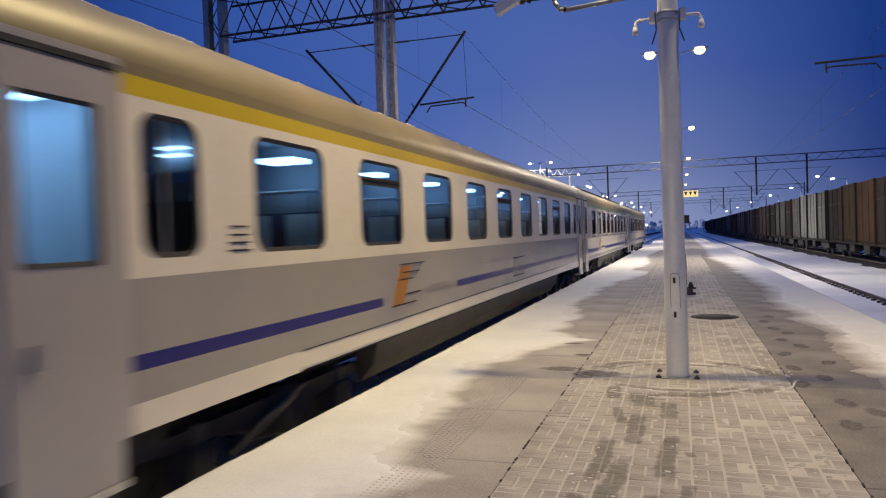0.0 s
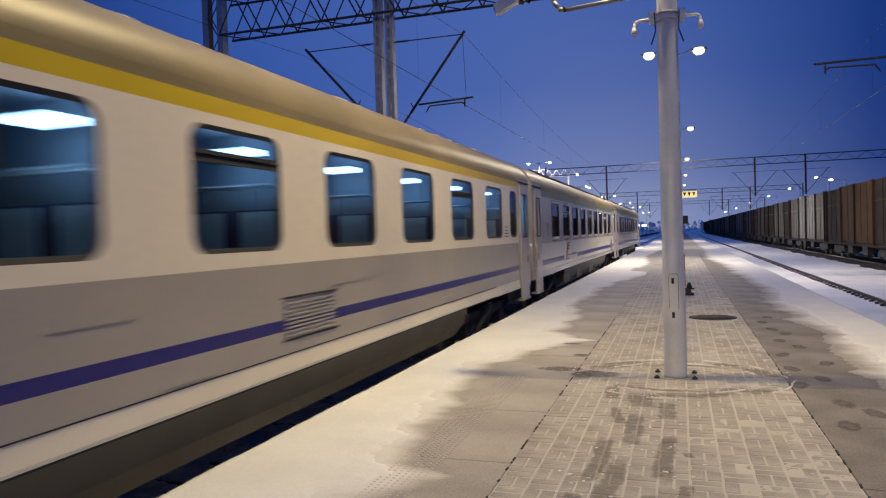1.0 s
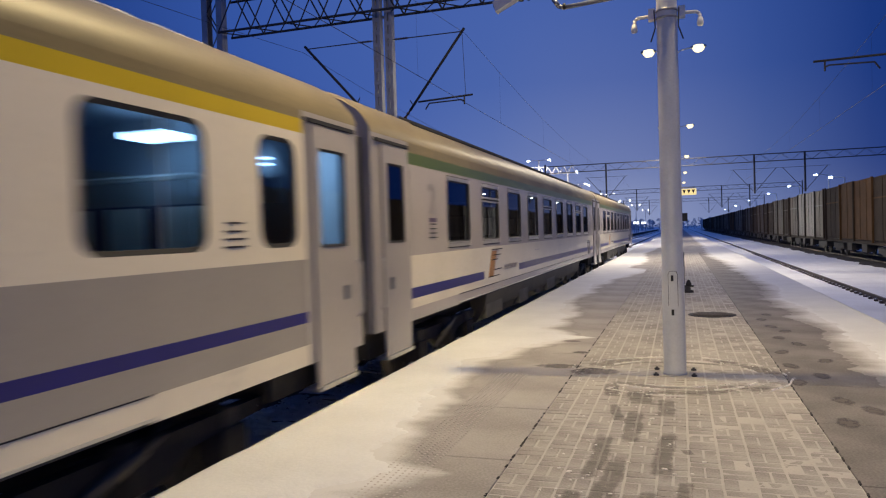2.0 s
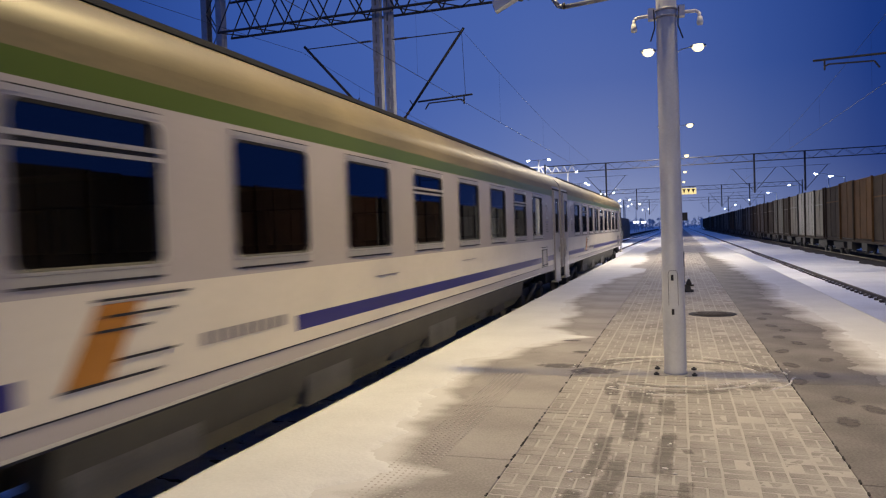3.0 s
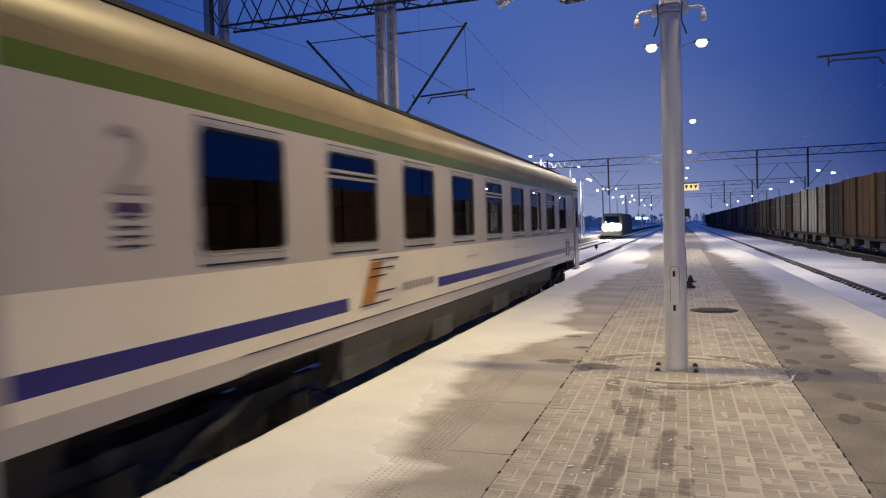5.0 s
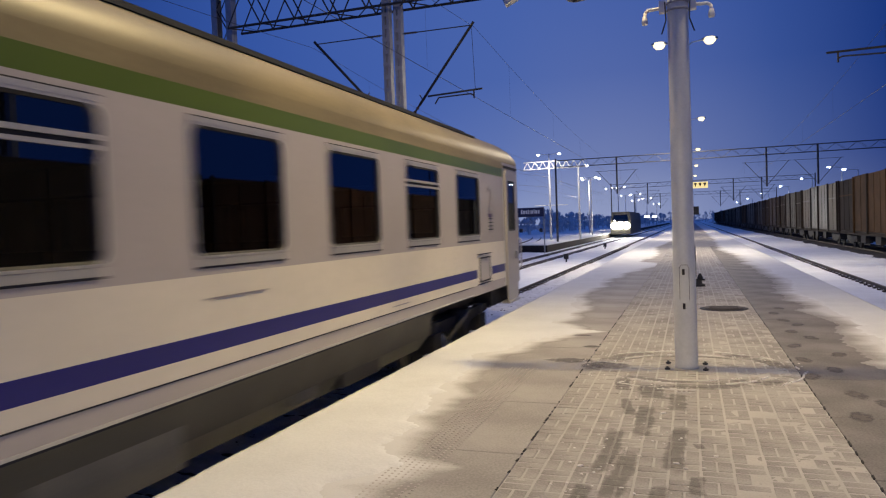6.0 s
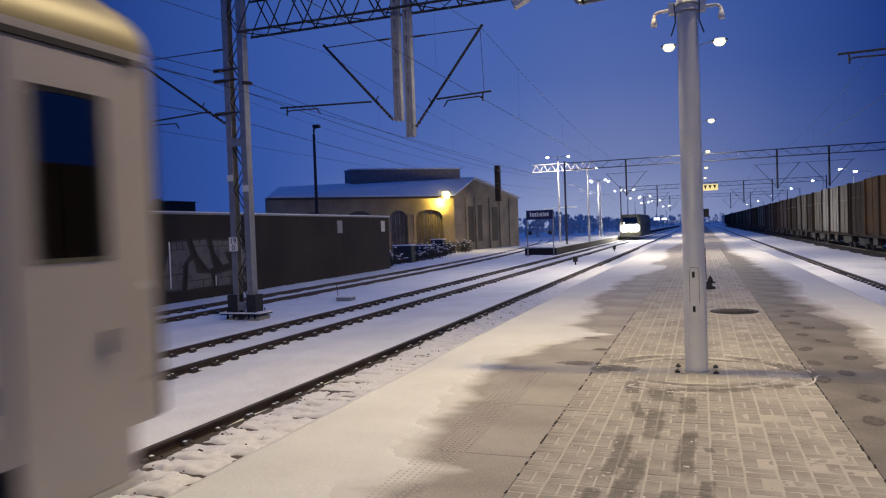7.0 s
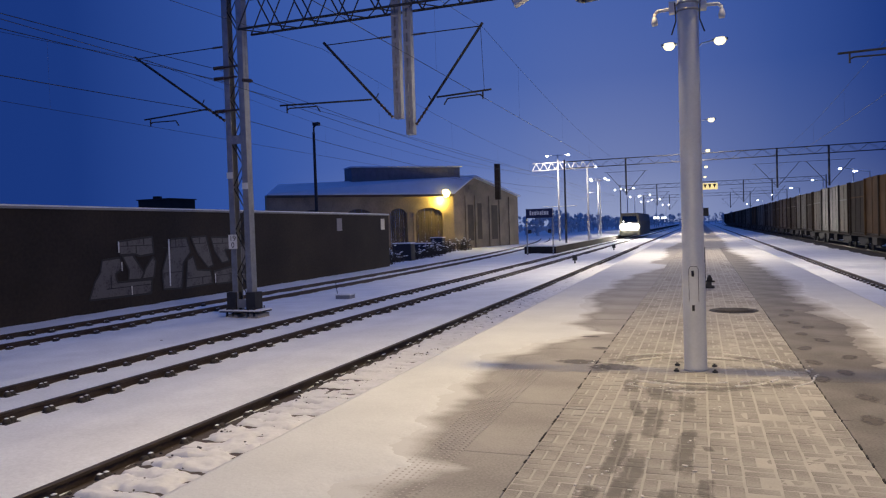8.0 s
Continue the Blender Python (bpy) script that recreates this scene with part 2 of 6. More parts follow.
DARK_WAGON = material("dark_grey_wagon", (0.038, 0.029, 0.022), 0.8, spec=0.1, vary=0.35, scale=1.2, fine=18, bump=0.2)
OLIVE = material("olive_wagon", (0.050, 0.036, 0.020), 0.6, spec=0.3, vary=0.35, scale=1.2, fine=18, bump=0.2)
PALE_POST = material("pale_post", (0.22, 0.18, 0.12), 0.7, spec=0.2, vary=0.3, scale=2)
TWIG = material("bare_twigs", (0.05, 0.042, 0.035), 0.9, vary=0.3, scale=5, second=(0.5, 0.5, 0.53), edge=(0.60, 0.66))
# far trees with the haze put into their pale paint
HAZE_WOODS = material("haze_pale_woods", (0.62, 0.62, 0.63), 1.0, spec=0.0, vary=0.3, scale=0.15)
WAGON_GREY = material("pale_grey_wagon", (0.036, 0.031, 0.025), 0.5, spec=0.4, vary=0.35, scale=1.2, fine=18, bump=0.2)
SIGN_BLUE = material("dark_blue_sign", (0.012, 0.018, 0.07), 0.5, vary=0.1)


# ---- mesh helpers ----
def box(bm, x0, x1, y0, y1, z0, z1, mi=0):
    v = [bm.verts.new((x, y, z)) for z in (z0, z1) for y in (y0, y1) for x in (x0, x1)]
    for q in ((0, 2, 3, 1), (4, 5, 7, 6), (0, 1, 5, 4), (2, 6, 7, 3), (0, 4, 6, 2), (1, 3, 7, 5)):
        bm.faces.new([v[i] for i in q]).material_index = mi
    return v


def rod(bm, a, b, r0, r1=None, n=8, mi=0, caps=True):
    a, b = Vector(a), Vector(b)
    d = (b - a).normalized()
    side = d.cross(Vector((0, 0, 1)) if abs(d.z) < 0.9 else Vector((1, 0, 0))).normalized()
    up = side.cross(d)
    r1 = r0 if r1 is None else r1
    rings = []
    for p, r in ((a, r0), (b, r1)):
        rings.append([bm.verts.new(p + side * (r * math.cos(2 * math.pi * k / n)) + up * (r * math.sin(2 * math.pi * k / n))) for k in range(n)])
    for k in range(n):
        f = bm.faces.new((rings[0][k], rings[0][(k + 1) % n], rings[1][(k + 1) % n], rings[1][k]))
        f.material_index, f.smooth = mi, n > 6
    if caps:
        bm.faces.new(rings[0][::-1]).material_index = mi
        bm.faces.new(rings[1]).material_index = mi


def path_rod(bm, pts, r, n=8, mi=0):
    for a, b in zip(pts, pts[1:]):
        rod(bm, a, b, r, n=n, mi=mi)


def turned(bm, centre, profile, n=16, mi=0):
    """A body turned about the vertical through centre: profile is (radius, height)."""
    c = Vector(centre)
    rings = [[bm.verts.new(c + Vector((r * math.cos(2 * math.pi * k / n), r * math.sin(2 * math.pi * k / n), z))) for k in range(n)] for r, z in profile]
    for a, b in zip(rings, rings[1:]):
        for k in range(n):
            f = bm.faces.new((a[k], a[(k + 1) % n], b[(k + 1) % n], b[k]))
            f.material_index, f.smooth = mi, True
    bm.faces.new(rings[0][::-1]).material_index = mi
    bm.faces.new(rings[-1]).material_index = mi


def slab(bm, pts, depth, mi=0):
    """A plate: a polygon pushed along depth."""
    a = [bm.verts.new(p) for p in pts]
    b = [bm.verts.new(Vector(p) + Vector(depth)) for p in pts]
    bm.faces.new(a[::-1]).material_index = mi
    bm.faces.new(b).material_index = mi
    for i in range(len(a)):
        j = (i + 1) % len(a)
        bm.faces.new((a[i], a[j], b[j], b[i])).material_index = mi


def soften(bm, width, segments=2):
    bmesh.ops.bevel(bm, geom=[e for e in bm.edges if len(e.link_faces) == 2 and e.calc_face_angle(0) > 0.5], offset=width, segments=segments, affect="EDGES", clamp_overlap=True)


def finish(name, bm, mats, recalc=True):
    if recalc:
        bmesh.ops.recalc_face_normals(bm, faces=bm.faces)
    me = bpy.data.meshes.new(name)
    bm.to_mesh(me)
    bm.free()
    for m in mats if isinstance(mats, (list, tuple)) else (mats,):
        me.materials.append(m)
    return me


def part(name, bm, mats, parent=None, label="", recalc=True):
    ob = new(name, finish(name, bm, mats, recalc))
    if parent is not None:
        ob.parent = parent
    return tagged(ob, label) if label else ob


def thing(name, bm, mats, label, category, group="", kind=""):
    return tagged(new(name, finish(name, bm, mats)), label, category, group, kind)


def holder(name, at, label, category, group="", kind="", turn=0):
    ob = new(name)
    ob.matrix_basis = pose(*at, 0, 0, turn)
    ob.empty_display_size = 0.2
    return tagged(ob, label, category, group, kind)


def writing(name, text, size, m, mat, parent=None, thick=0.002):
    cu = bpy.data.curves.new(name, "FONT")
    cu.body, cu.size, cu.align_x, cu.align_y, cu.extrude = text, size, "CENTER", "CENTER", thick
    tmp = bpy.data.objects.new(name, cu)
    scene.collection.objects.link(tmp)
    me = bpy.data.meshes.new_from_object(tmp.evaluated_get(bpy.context.evaluated_depsgraph_get()))
    bpy.data.objects.remove(tmp)
    me.materials.clear()
    me.materials.append(mat)
    ob = new(name, me)
    ob.matrix_basis = m
    if parent is not None:
        ob.parent = parent
    return ob


def bump_at(x, y, s):
    return noise.noise(Vector((x * s, y * s, 3.7)))


# ---- ground: one snowy sheet to the horizon, with the beds of the tracks ----
def spaced(*pieces):
    out = []
    for a, b, step in pieces:
        k = max(1, int(round((b - a) / step)))
        out += [a + (b - a) * i / k for i in range(k)]
    return out + [pieces[-1][1]]


def sheet(bm, xs, ys, height, keep=lambda x, y: True):
    rows = [[bm.verts.new((x, y, height(x, y))) for x in xs] for y in ys]
    for j in range(len(ys) - 1):
        for i in range(len(xs) - 1):
            if keep((xs[i] + xs[i + 1]) / 2, (ys[j] + ys[j + 1]) / 2):
                bm.faces.new((rows[j][i], rows[j][i + 1], rows[j + 1][i + 1], rows[j + 1][i])).smooth = True


def ground_height(x, y):
    if abs(x) > 60 or y > 200 or y < -20:
        return SNOW
    h = SNOW + 0.022 * bump_at(x, y, 0.9) + 0.012 * bump_at(x, y, 3.1)
    if -7.6 < x < -6.1:
        h += 0.03
    if -13.6 < x < -10.9:
        h += 0.04
    if -5.6 < x < -4.2 and 0 < y < 70:
        # snow settled between the sleepers beside the rail
        h -= 0.035
    return h


def build_ground():
    bm = bmesh.new()
    xs = spaced((-1500, -60, 240), (-60, -20, 4), (-20, -3.4, 0.16), (-3.4, 3.4, 3.4), (3.4, 14, 0.4), (14, 60, 6), (60, 1500, 240))
    ys = spaced((-300, -20, 70), (-20, 0, 4), (0, 30, 0.16), (30, 70, 0.5), (70, 200, 6), (200, 2500, 230))
    sheet(bm, xs, ys, ground_height)
    return thing("ground", bm, TRACK_SNOW, "snow-covered ground and track bed around the station", "ground", kind="structure")


def rail_section(bm, x, y0, y1, bend=None):
    prof = ((-0.075, -0.17), (0.075, -0.17), (0.075, -0.145), (0.012, -0.125), (0.012, -0.045), (0.036, -0.035), (0.036, -0.006), (0.028, 0.0), (-0.028, 0.0), (-0.036, -0.006), (-0.036, -0.035), (-0.012, -0.045), (-0.012, -0.125), (-0.075, -0.145))
    n = len(prof)
    stops = [y0, y1] if bend is None else spaced((y0, 20, 20), (20, y1, 4))
    rings = [[bm.verts.new((x + u + (bend(y) if bend else 0), y, RAIL + w)) for u, w in prof] for y in stops]
    for a, b in zip(rings, rings[1:]):
        for i in range(n):
            f = bm.faces.new((a[i], a[(i + 1) % n], b[(i + 1) % n], b[i]))
            f.material_index = 1 if i in (6, 7, 8) else 0
    bm.faces.new(rings[0][::-1]), bm.faces.new(rings[-1])


def build_track(name, axis, y0, y1, phase, bend=None, clips_to=70.0, label="", sides=(-1, 1)):
    t = holder(name, (0, 0, 0), label or "railway track with dark rails half buried in snow", "railway track", "tracks", "structure")
    for side in (-1, 1):
        bm = bmesh.new()
        rail_section(bm, axis + side * 0.7535, y0, y1, bend)
        part("rail", bm, [RAIL_M, RAIL_TOP], t)
    clips, wood, caps = bmesh.new(), bmesh.new(), bmesh.new()
    k = 0
    rnd = random.Random(7)
    y = max(y0, -2) + phase
    while y < min(y1, clips_to):
        dx = bend(y) if bend else 0
        box(wood, axis - 1.3 + dx, axis + 1.3 + dx, y - 0.12, y + 0.12, RAIL - 0.33, RAIL - 0.185)
        for side in (-1, 1):
            for s in (-1, 1):
                cx = axis + side * 0.7535 + s * 0.115 + dx
                for off in (-0.042, 0.042):
                    j = rnd.uniform(-0.010, 0.010)
                    turned(clips, (cx + j, y + off, RAIL - 0.18), ((0.046, 0), (0.056, 0.05), (0.052, 0.085), (0.030, 0.118 + j)), n=7)
                    if rnd.random() < 0.9:
                        turned(caps, (cx + j - 0.004, y + off + 0.006, RAIL - 0.074 + j), ((0.033, 0), (0.029, 0.012), (0.012, 0.020)), n=7)
                rod(clips, (cx + 0.07, y - 0.05, RAIL - 0.135), (cx + 0.02, y + 0.07, RAIL - 0.105), 0.014, n=5)
                box(clips, cx - 0.05, cx + 0.075, y - 0.11, y + 0.11, RAIL - 0.20, RAIL - 0.128)
        y += 0.6
    tagged(part("rail_fastenings", clips, CLIP, t), kind="stuff")
    tagged(part("sleepers", wood, SLEEPER, t), kind="stuff")
    tagged(part("snow_on_fastenings", caps, TRACK_SNOW, t), kind="stuff")
    return t


CLIP_PHASE = 0.11
BED = SNOW + 0.030


def build_clumpy_snow():
    """Lumpy, half-settled snow over the sleeper ends beside the platform track."""
    bm = bmesh.new()

    def height(x, y):
        clip = abs((y - CLIP_PHASE + 0.3) % 0.6 - 0.3)
        rim = -5.50 + 0.06 * max(0.0, 1 - clip / 0.16) + 0.03 * bump_at(0, y, 7.0)
        edge = max(0.0, min(1.0, (x - rim) / 0.07, (-4.25 - x) / 0.1))
        # the snow has cracked open along the sleepers' edges
        crack = 0.0
        for off in (-0.13, 0.15):
            d = abs((y - CLIP_PHASE - off + 0.05 * bump_at(x, y, 4.0) + 0.03 * bump_at(x, y, 13.0) + 0.3) % 0.6 - 0.3)
            open_here = max(0.0, min(1.0, 0.75 + 2.2 * bump_at(x + 3 * off, y, 2.6) + 0.9 * bump_at(x, y, 11.0) - 0.5 * (x + 5.3)))
            crack = max(crack, open_here * max(0.0, 1 - d / 0.06))
        return BED - 0.02 + edge * (0.052 + 0.030 * bump_at(x, y, 3.0) + 0.022 * bump_at(x, y, 9.0) + 0.008 * bump_at(x, y, 27.0) - 0.10 * crack)

    sheet(bm, spaced((-5.56, -4.25, 0.03)), spaced((2.4, 14, 0.022), (14, 22, 0.04), (22, 40, 0.12)), height)
    bed = bmesh.new()
    sheet(bed, spaced((-5.575, -4.25, 0.06)), spaced((2.4, 16, 0.06), (16, 40, 0.2)), lambda x, y: BED + 0.007 * bump_at(x, y, 14.0))
    thing("track_bed", bed, BALLAST_BED, "dark frozen ballast under the cracked snow", "ballast", kind="structure")
    return thing("clumpy_snow", bm, PATCHY, "lumpy patchy snow over the sleeper ends beside the rail", "snow", kind="structure")


def build_ballast():
    """Stones and frozen clods that show through the snow beside the rail."""
    bm = bmesh.new()
    rnd = random.Random(3)
    for _ in range(170):
        y = 3.2 + 24 * rnd.random() ** 1.5
        sleeper = round((y - CLIP_PHASE) / 0.6) * 0.6 + CLIP_PHASE
        if rnd.random() < 0.85:
            y = sleeper + rnd.choice((-0.13, 0.15)) + rnd.gauss(0, 0.025)
        x = -5.48 + 0.75 * rnd.random() ** 1.8
        r = rnd.uniform(0.006, 0.017)
        z = BED + 0.026 + r * 0.4
        m = Matrix.Translation((x, y, z)) @ Matrix.Rotation(rnd.random() * 6, 4, "Z") @ Matrix.Diagonal((r * 1.5, r, r * 0.8, 1))
        bmesh.ops.create_icosphere(bm, subdivisions=1, radius=1, matrix=m)
    return thing("ballast_stones", bm, CLIP, "dark ballast stones showing through the snow beside the rail", "stones", kind="stuff")


build_ground()
build_track("track_1", AXIS_1, -40, FAR, 0.11, label="track beside the platform, dark rail with snowy fastenings")
build_track("track_2", AXIS_2, -40, FAR, 0.32, label="second track, dark rails with snow-capped fastenings")
build_track("track_3", AXIS_3, -40, 125, 0.2, bend=lambda y: -0.00107 * max(0.0, y - 25) ** 2, clips_to=20, label="third track running along the dark wall in snow")
build_track("track_4", AXIS_R, -40, FAR, 0.1, clips_to=60, label="track beyond the platform's other edge in snow")
siding = build_track("track_5", AXIS_F, -40, 500, 0.1, clips_to=0, label="siding under the goods wagons")
for ob in siding.children:
    if ob.name.startswith("rail") and len(ob.data.materials) > 1:
        ob.data.materials[1] = RAIL_M
build_clumpy_snow()
build_ballast()


# ---- platform ----
def build_platform():
    p = holder("platform", (0, 0, 0), "station platform of concrete slabs and a brick-paved band, dusted with snow", "platform", kind="structure")
    bm = bmesh.new()
    box(bm, EDGE_L + 0.12, EDGE_R - 0.12, -14, 420, -0.78, -0.13)
    part("platform_wall", bm, CONCRETE, p)
    bm = bmesh.new()
    box(bm, EDGE_L + 0.004, -1.204, -14, 420, -0.13, -0.012)
    box(bm, 1.054, EDGE_R - 0.004, -14, 420, -0.13, -0.012)
    part("slab_bed", bm, DUSTED, p)
    bm = bmesh.new()
    box(bm, -1.2, 1.05, -14, 420, -0.13, -0.008)
    part("joint_bed", bm, JOINT, p)
    bm = bmesh.new()
    for x0, x1 in ((EDGE_L, -1.2), (1.05, EDGE_R)):
        box(bm, x0, x1, 45.5, 420, -0.128, 0)
        box(bm, x0, x1, -14, 0.5, -0.128, 0)
    box(bm, -1.19, 1.04, 44, 420, -0.12, 0)
    box(bm, -1.19, 1.04, -14, -0.18, -0.12, 0)
    part("far_paving", bm, DUSTED, p)
    return p


PLATFORM = build_platform()

LEFT_EDGE = ((-5, -2.2), (3.6, -2.12), (4.1, -2.16), (4.35, -2.02), (4.62, -1.80), (4.80, -2.12), (5.05, -2.24), (6.2, -2.28), (7.2, -2.42), (8.0, -2.36), (8.5, -2.55), (8.75, -2.62), (9.2, -2.30), (10.2, -2.04), (10.75, -1.62), (10.95, -1.32), (11.15, -1.75), (11.8, -2.1), (13.5, -1.98), (14.6, -2.3), (16, -2.42), (18.5, -2.25), (21, -2.35), (24, -1.9), (28, -1.2), (30, -2.0), (36, -1.6), (45, -2.1), (60, -1.4), (420, -1.5))
RIGHT_EDGE = ((-5, 2.5), (7, 2.45), (9, 2.1), (10.4, 2.2), (12.3, 2.3), (14.5, 2.2), (17, 1.95), (20, 2.3), (26, 2.15), (33, 2.05), (40, 1.6), (60, 1.8), (420, 1.6))


def along(table, y):
    for (a, p), (b, q) in zip(table, table[1:]):
        if y <= b:
            return p + (q - p) * (y - a) / (b - a)
    return table[-1][1]


def build_platform_snow(name, table, x0, x1, sign, label, reach=0.0, thick=1.0, mat=None):
    bm = bmesh.new()
    n = 56
    xs = [x0 + (x1 - x0) * i / n for i in range(n + 1)]
    ys = spaced((1.5, 12, 0.045), (12, 22, 0.09), (22, 45, 0.35), (45, 100, 1.5), (100, 420, 16))

    def height(x, y):
        d = reach + sign * (along(table, y) - x) + (0.25 * bump_at(x * 0.5 + 7, y, 1.1) if reach else 0) + 0.16 * bump_at(x * 0.45, y * 1.5, 1.6) + 0.09 * bump_at(x * 0.6, y * 2.2, 3.3) + 0.05 * bump_at(x, y * 1.6, 9.0) + 0.025 * bump_at(x, y, 23)
        k = min(1.0, max(0.0, d / 0.16))
        k = k * k * (3 - 2 * k)
        return -0.012 + (0.012 + 0.014 * thick) * k + thick * k * (0.006 * bump_at(x, y, 1.6) + 0.003 * bump_at(x, y, 8))

    sheet(bm, xs, ys, height)
    if reach:
        layer = bm.verts.layers.float.new("cover")
        for v in bm.verts:
            x, y = v.co.x, v.co.y
            d = sign * (along(table, y) - x) + 0.16 * bump_at(x * 0.45, y * 1.5, 1.6) + 0.09 * bump_at(x * 0.6, y * 2.2, 3.3) + 0.25 * bump_at(x * 0.5 + 7, y, 0.9)
            v[layer] = max(0.0, min(1.0, 1.0 + d / reach))
            v.co.z = -0.012 + 0.0135 * min(1.0, v[layer] / 0.06)
        return thing(name, bm, mat, label, "snow", kind="structure")
    # the snow hangs a little over the platform's edge
    lip = [v for v in bm.verts if abs(v.co.x - (x0 if sign > 0 else x1)) < 1e-4]
    lip.sort(key=lambda v: v.co.y)
    low = [bm.verts.new((v.co.x - sign * 0.012, v.co.y, -0.05 + 0.02 * bump_at(0, v.co.y, 6))) for v in lip]
    for a, b, c, d in zip(lip, lip[1:], low[1:], low):
        bm.faces.new((a, b, c, d)).smooth = True
    return thing(name, bm, mat or SNOW_M, label, "snow", kind="structure")


build_platform_snow("edge_snow", LEFT_EDGE, EDGE_L - 0.012, -1.24, 1, "untrodden snow with a ragged rim along the platform edge")
build_platform_snow("far_edge_snow", RIGHT_EDGE, 1.10, EDGE_R + 0.012, -1, "untrodden snow with a ragged rim along the other platform edge")


build_platform_snow("blown_snow", LEFT_EDGE, -2.9, -1.24, 1, "thin film of blown snow beyond the deep snow", 0.30, 0.12, DUST_SNOW)
build_platform_snow("far_blown_snow", RIGHT_EDGE, 1.10, 2.95, -1, "thin film of blown snow on the slabs", 0.38, 0.12, DUST_SNOW)


def film_grid(bm, layer, point, nu, nv, z, cover):
    """A soft-edged film: point(u, v) gives x and y, cover(u, v) its density."""
    rows = []
    for j in range(nv + 1):
        row = []
        for i in range(nu + 1):
            u, v = i / nu * 2 - 1, j / nv
            vert = bm.verts.new((*point(u, v), z))
            vert[layer] = cover(u, v)
            row.append(vert)
        rows.append(row)
    for a, b in zip(rows, rows[1:]):
        for i in range(nu):
            bm.faces.new((a[i], a[i + 1], b[i + 1], b[i]))


def blot(bm, layer, cx, cy, rx, ry, turn, z=0.0032):
    c, s = math.cos(turn), math.sin(turn)

    def point(u, v):
        p, q = 1.5 * rx * u, 1.5 * ry * (2 * v - 1)
        return cx + p * c - q * s, cy + p * s + q * c

    film_grid(bm, layer, point, 10, 12, z, lambda u, v: max(0.0, 1.25 * (1 - (1.15 * u) ** 2 - (1.15 * (2 * v - 1)) ** 2)) ** 0.7)


def smear(bm, layer, line, z=0.0032):
    """A strip scuffed along a line of (x, y, half width), with soft sides and ends."""
    top, end = line[0][1], line[-1][1]

    def at(v):
        y = top + (end - top) * v
        for (xa, ya, wa), (xb, yb, wb) in zip(line, line[1:]):
            if yb <= y + 1e-6:
                f = (ya - y) / (ya - yb)
                return xa + (xb - xa) * f, y, wa + (wb - wa) * f
        return line[-1]

    def point(u, v):
        x, y, w = at(v)
        return x + 1.55 * w * u + 0.02 * bump_at(x, y, 5.0), y

    film_grid(bm, layer, point, 10, max(12, int((top - end) / 0.04)), z, lambda u, v: min(1.0, max(0.0, 1.0 - (1.1 * u) ** 2) * 1.5) * min(1.0, 7 * v, 7 * (1 - v)))


def build_sifted_snow():
    """Snow swept into the brick joints, deeper towards the far side of the band."""
    bm = bmesh.new()

    def height(x, y):
        side = min(1.0, max(0.0, (x + 0.1) / 0.5))
        far = min(1.0, max(0.0, (y - 7.5) / 5))
        level = -0.0036 + 0.0013 * max(side, 0.6 * far)
        return level + 0.0008 * bump_at(x, y, 1.7) + 0.0010 * bump_at(x, y, 6.0) + 0.0012 * bump_at(x, y, 19.0)

    sheet(bm, spaced((-1.19, 1.04, 0.03)), spaced((1.8, 12, 0.035), (12, 22, 0.07), (22, 44, 0.3)), height)
    thing("sifted_snow", bm, SIFTED, "thin snow swept into the joints of the brick paving", "snow", kind="structure")


build_sifted_snow()


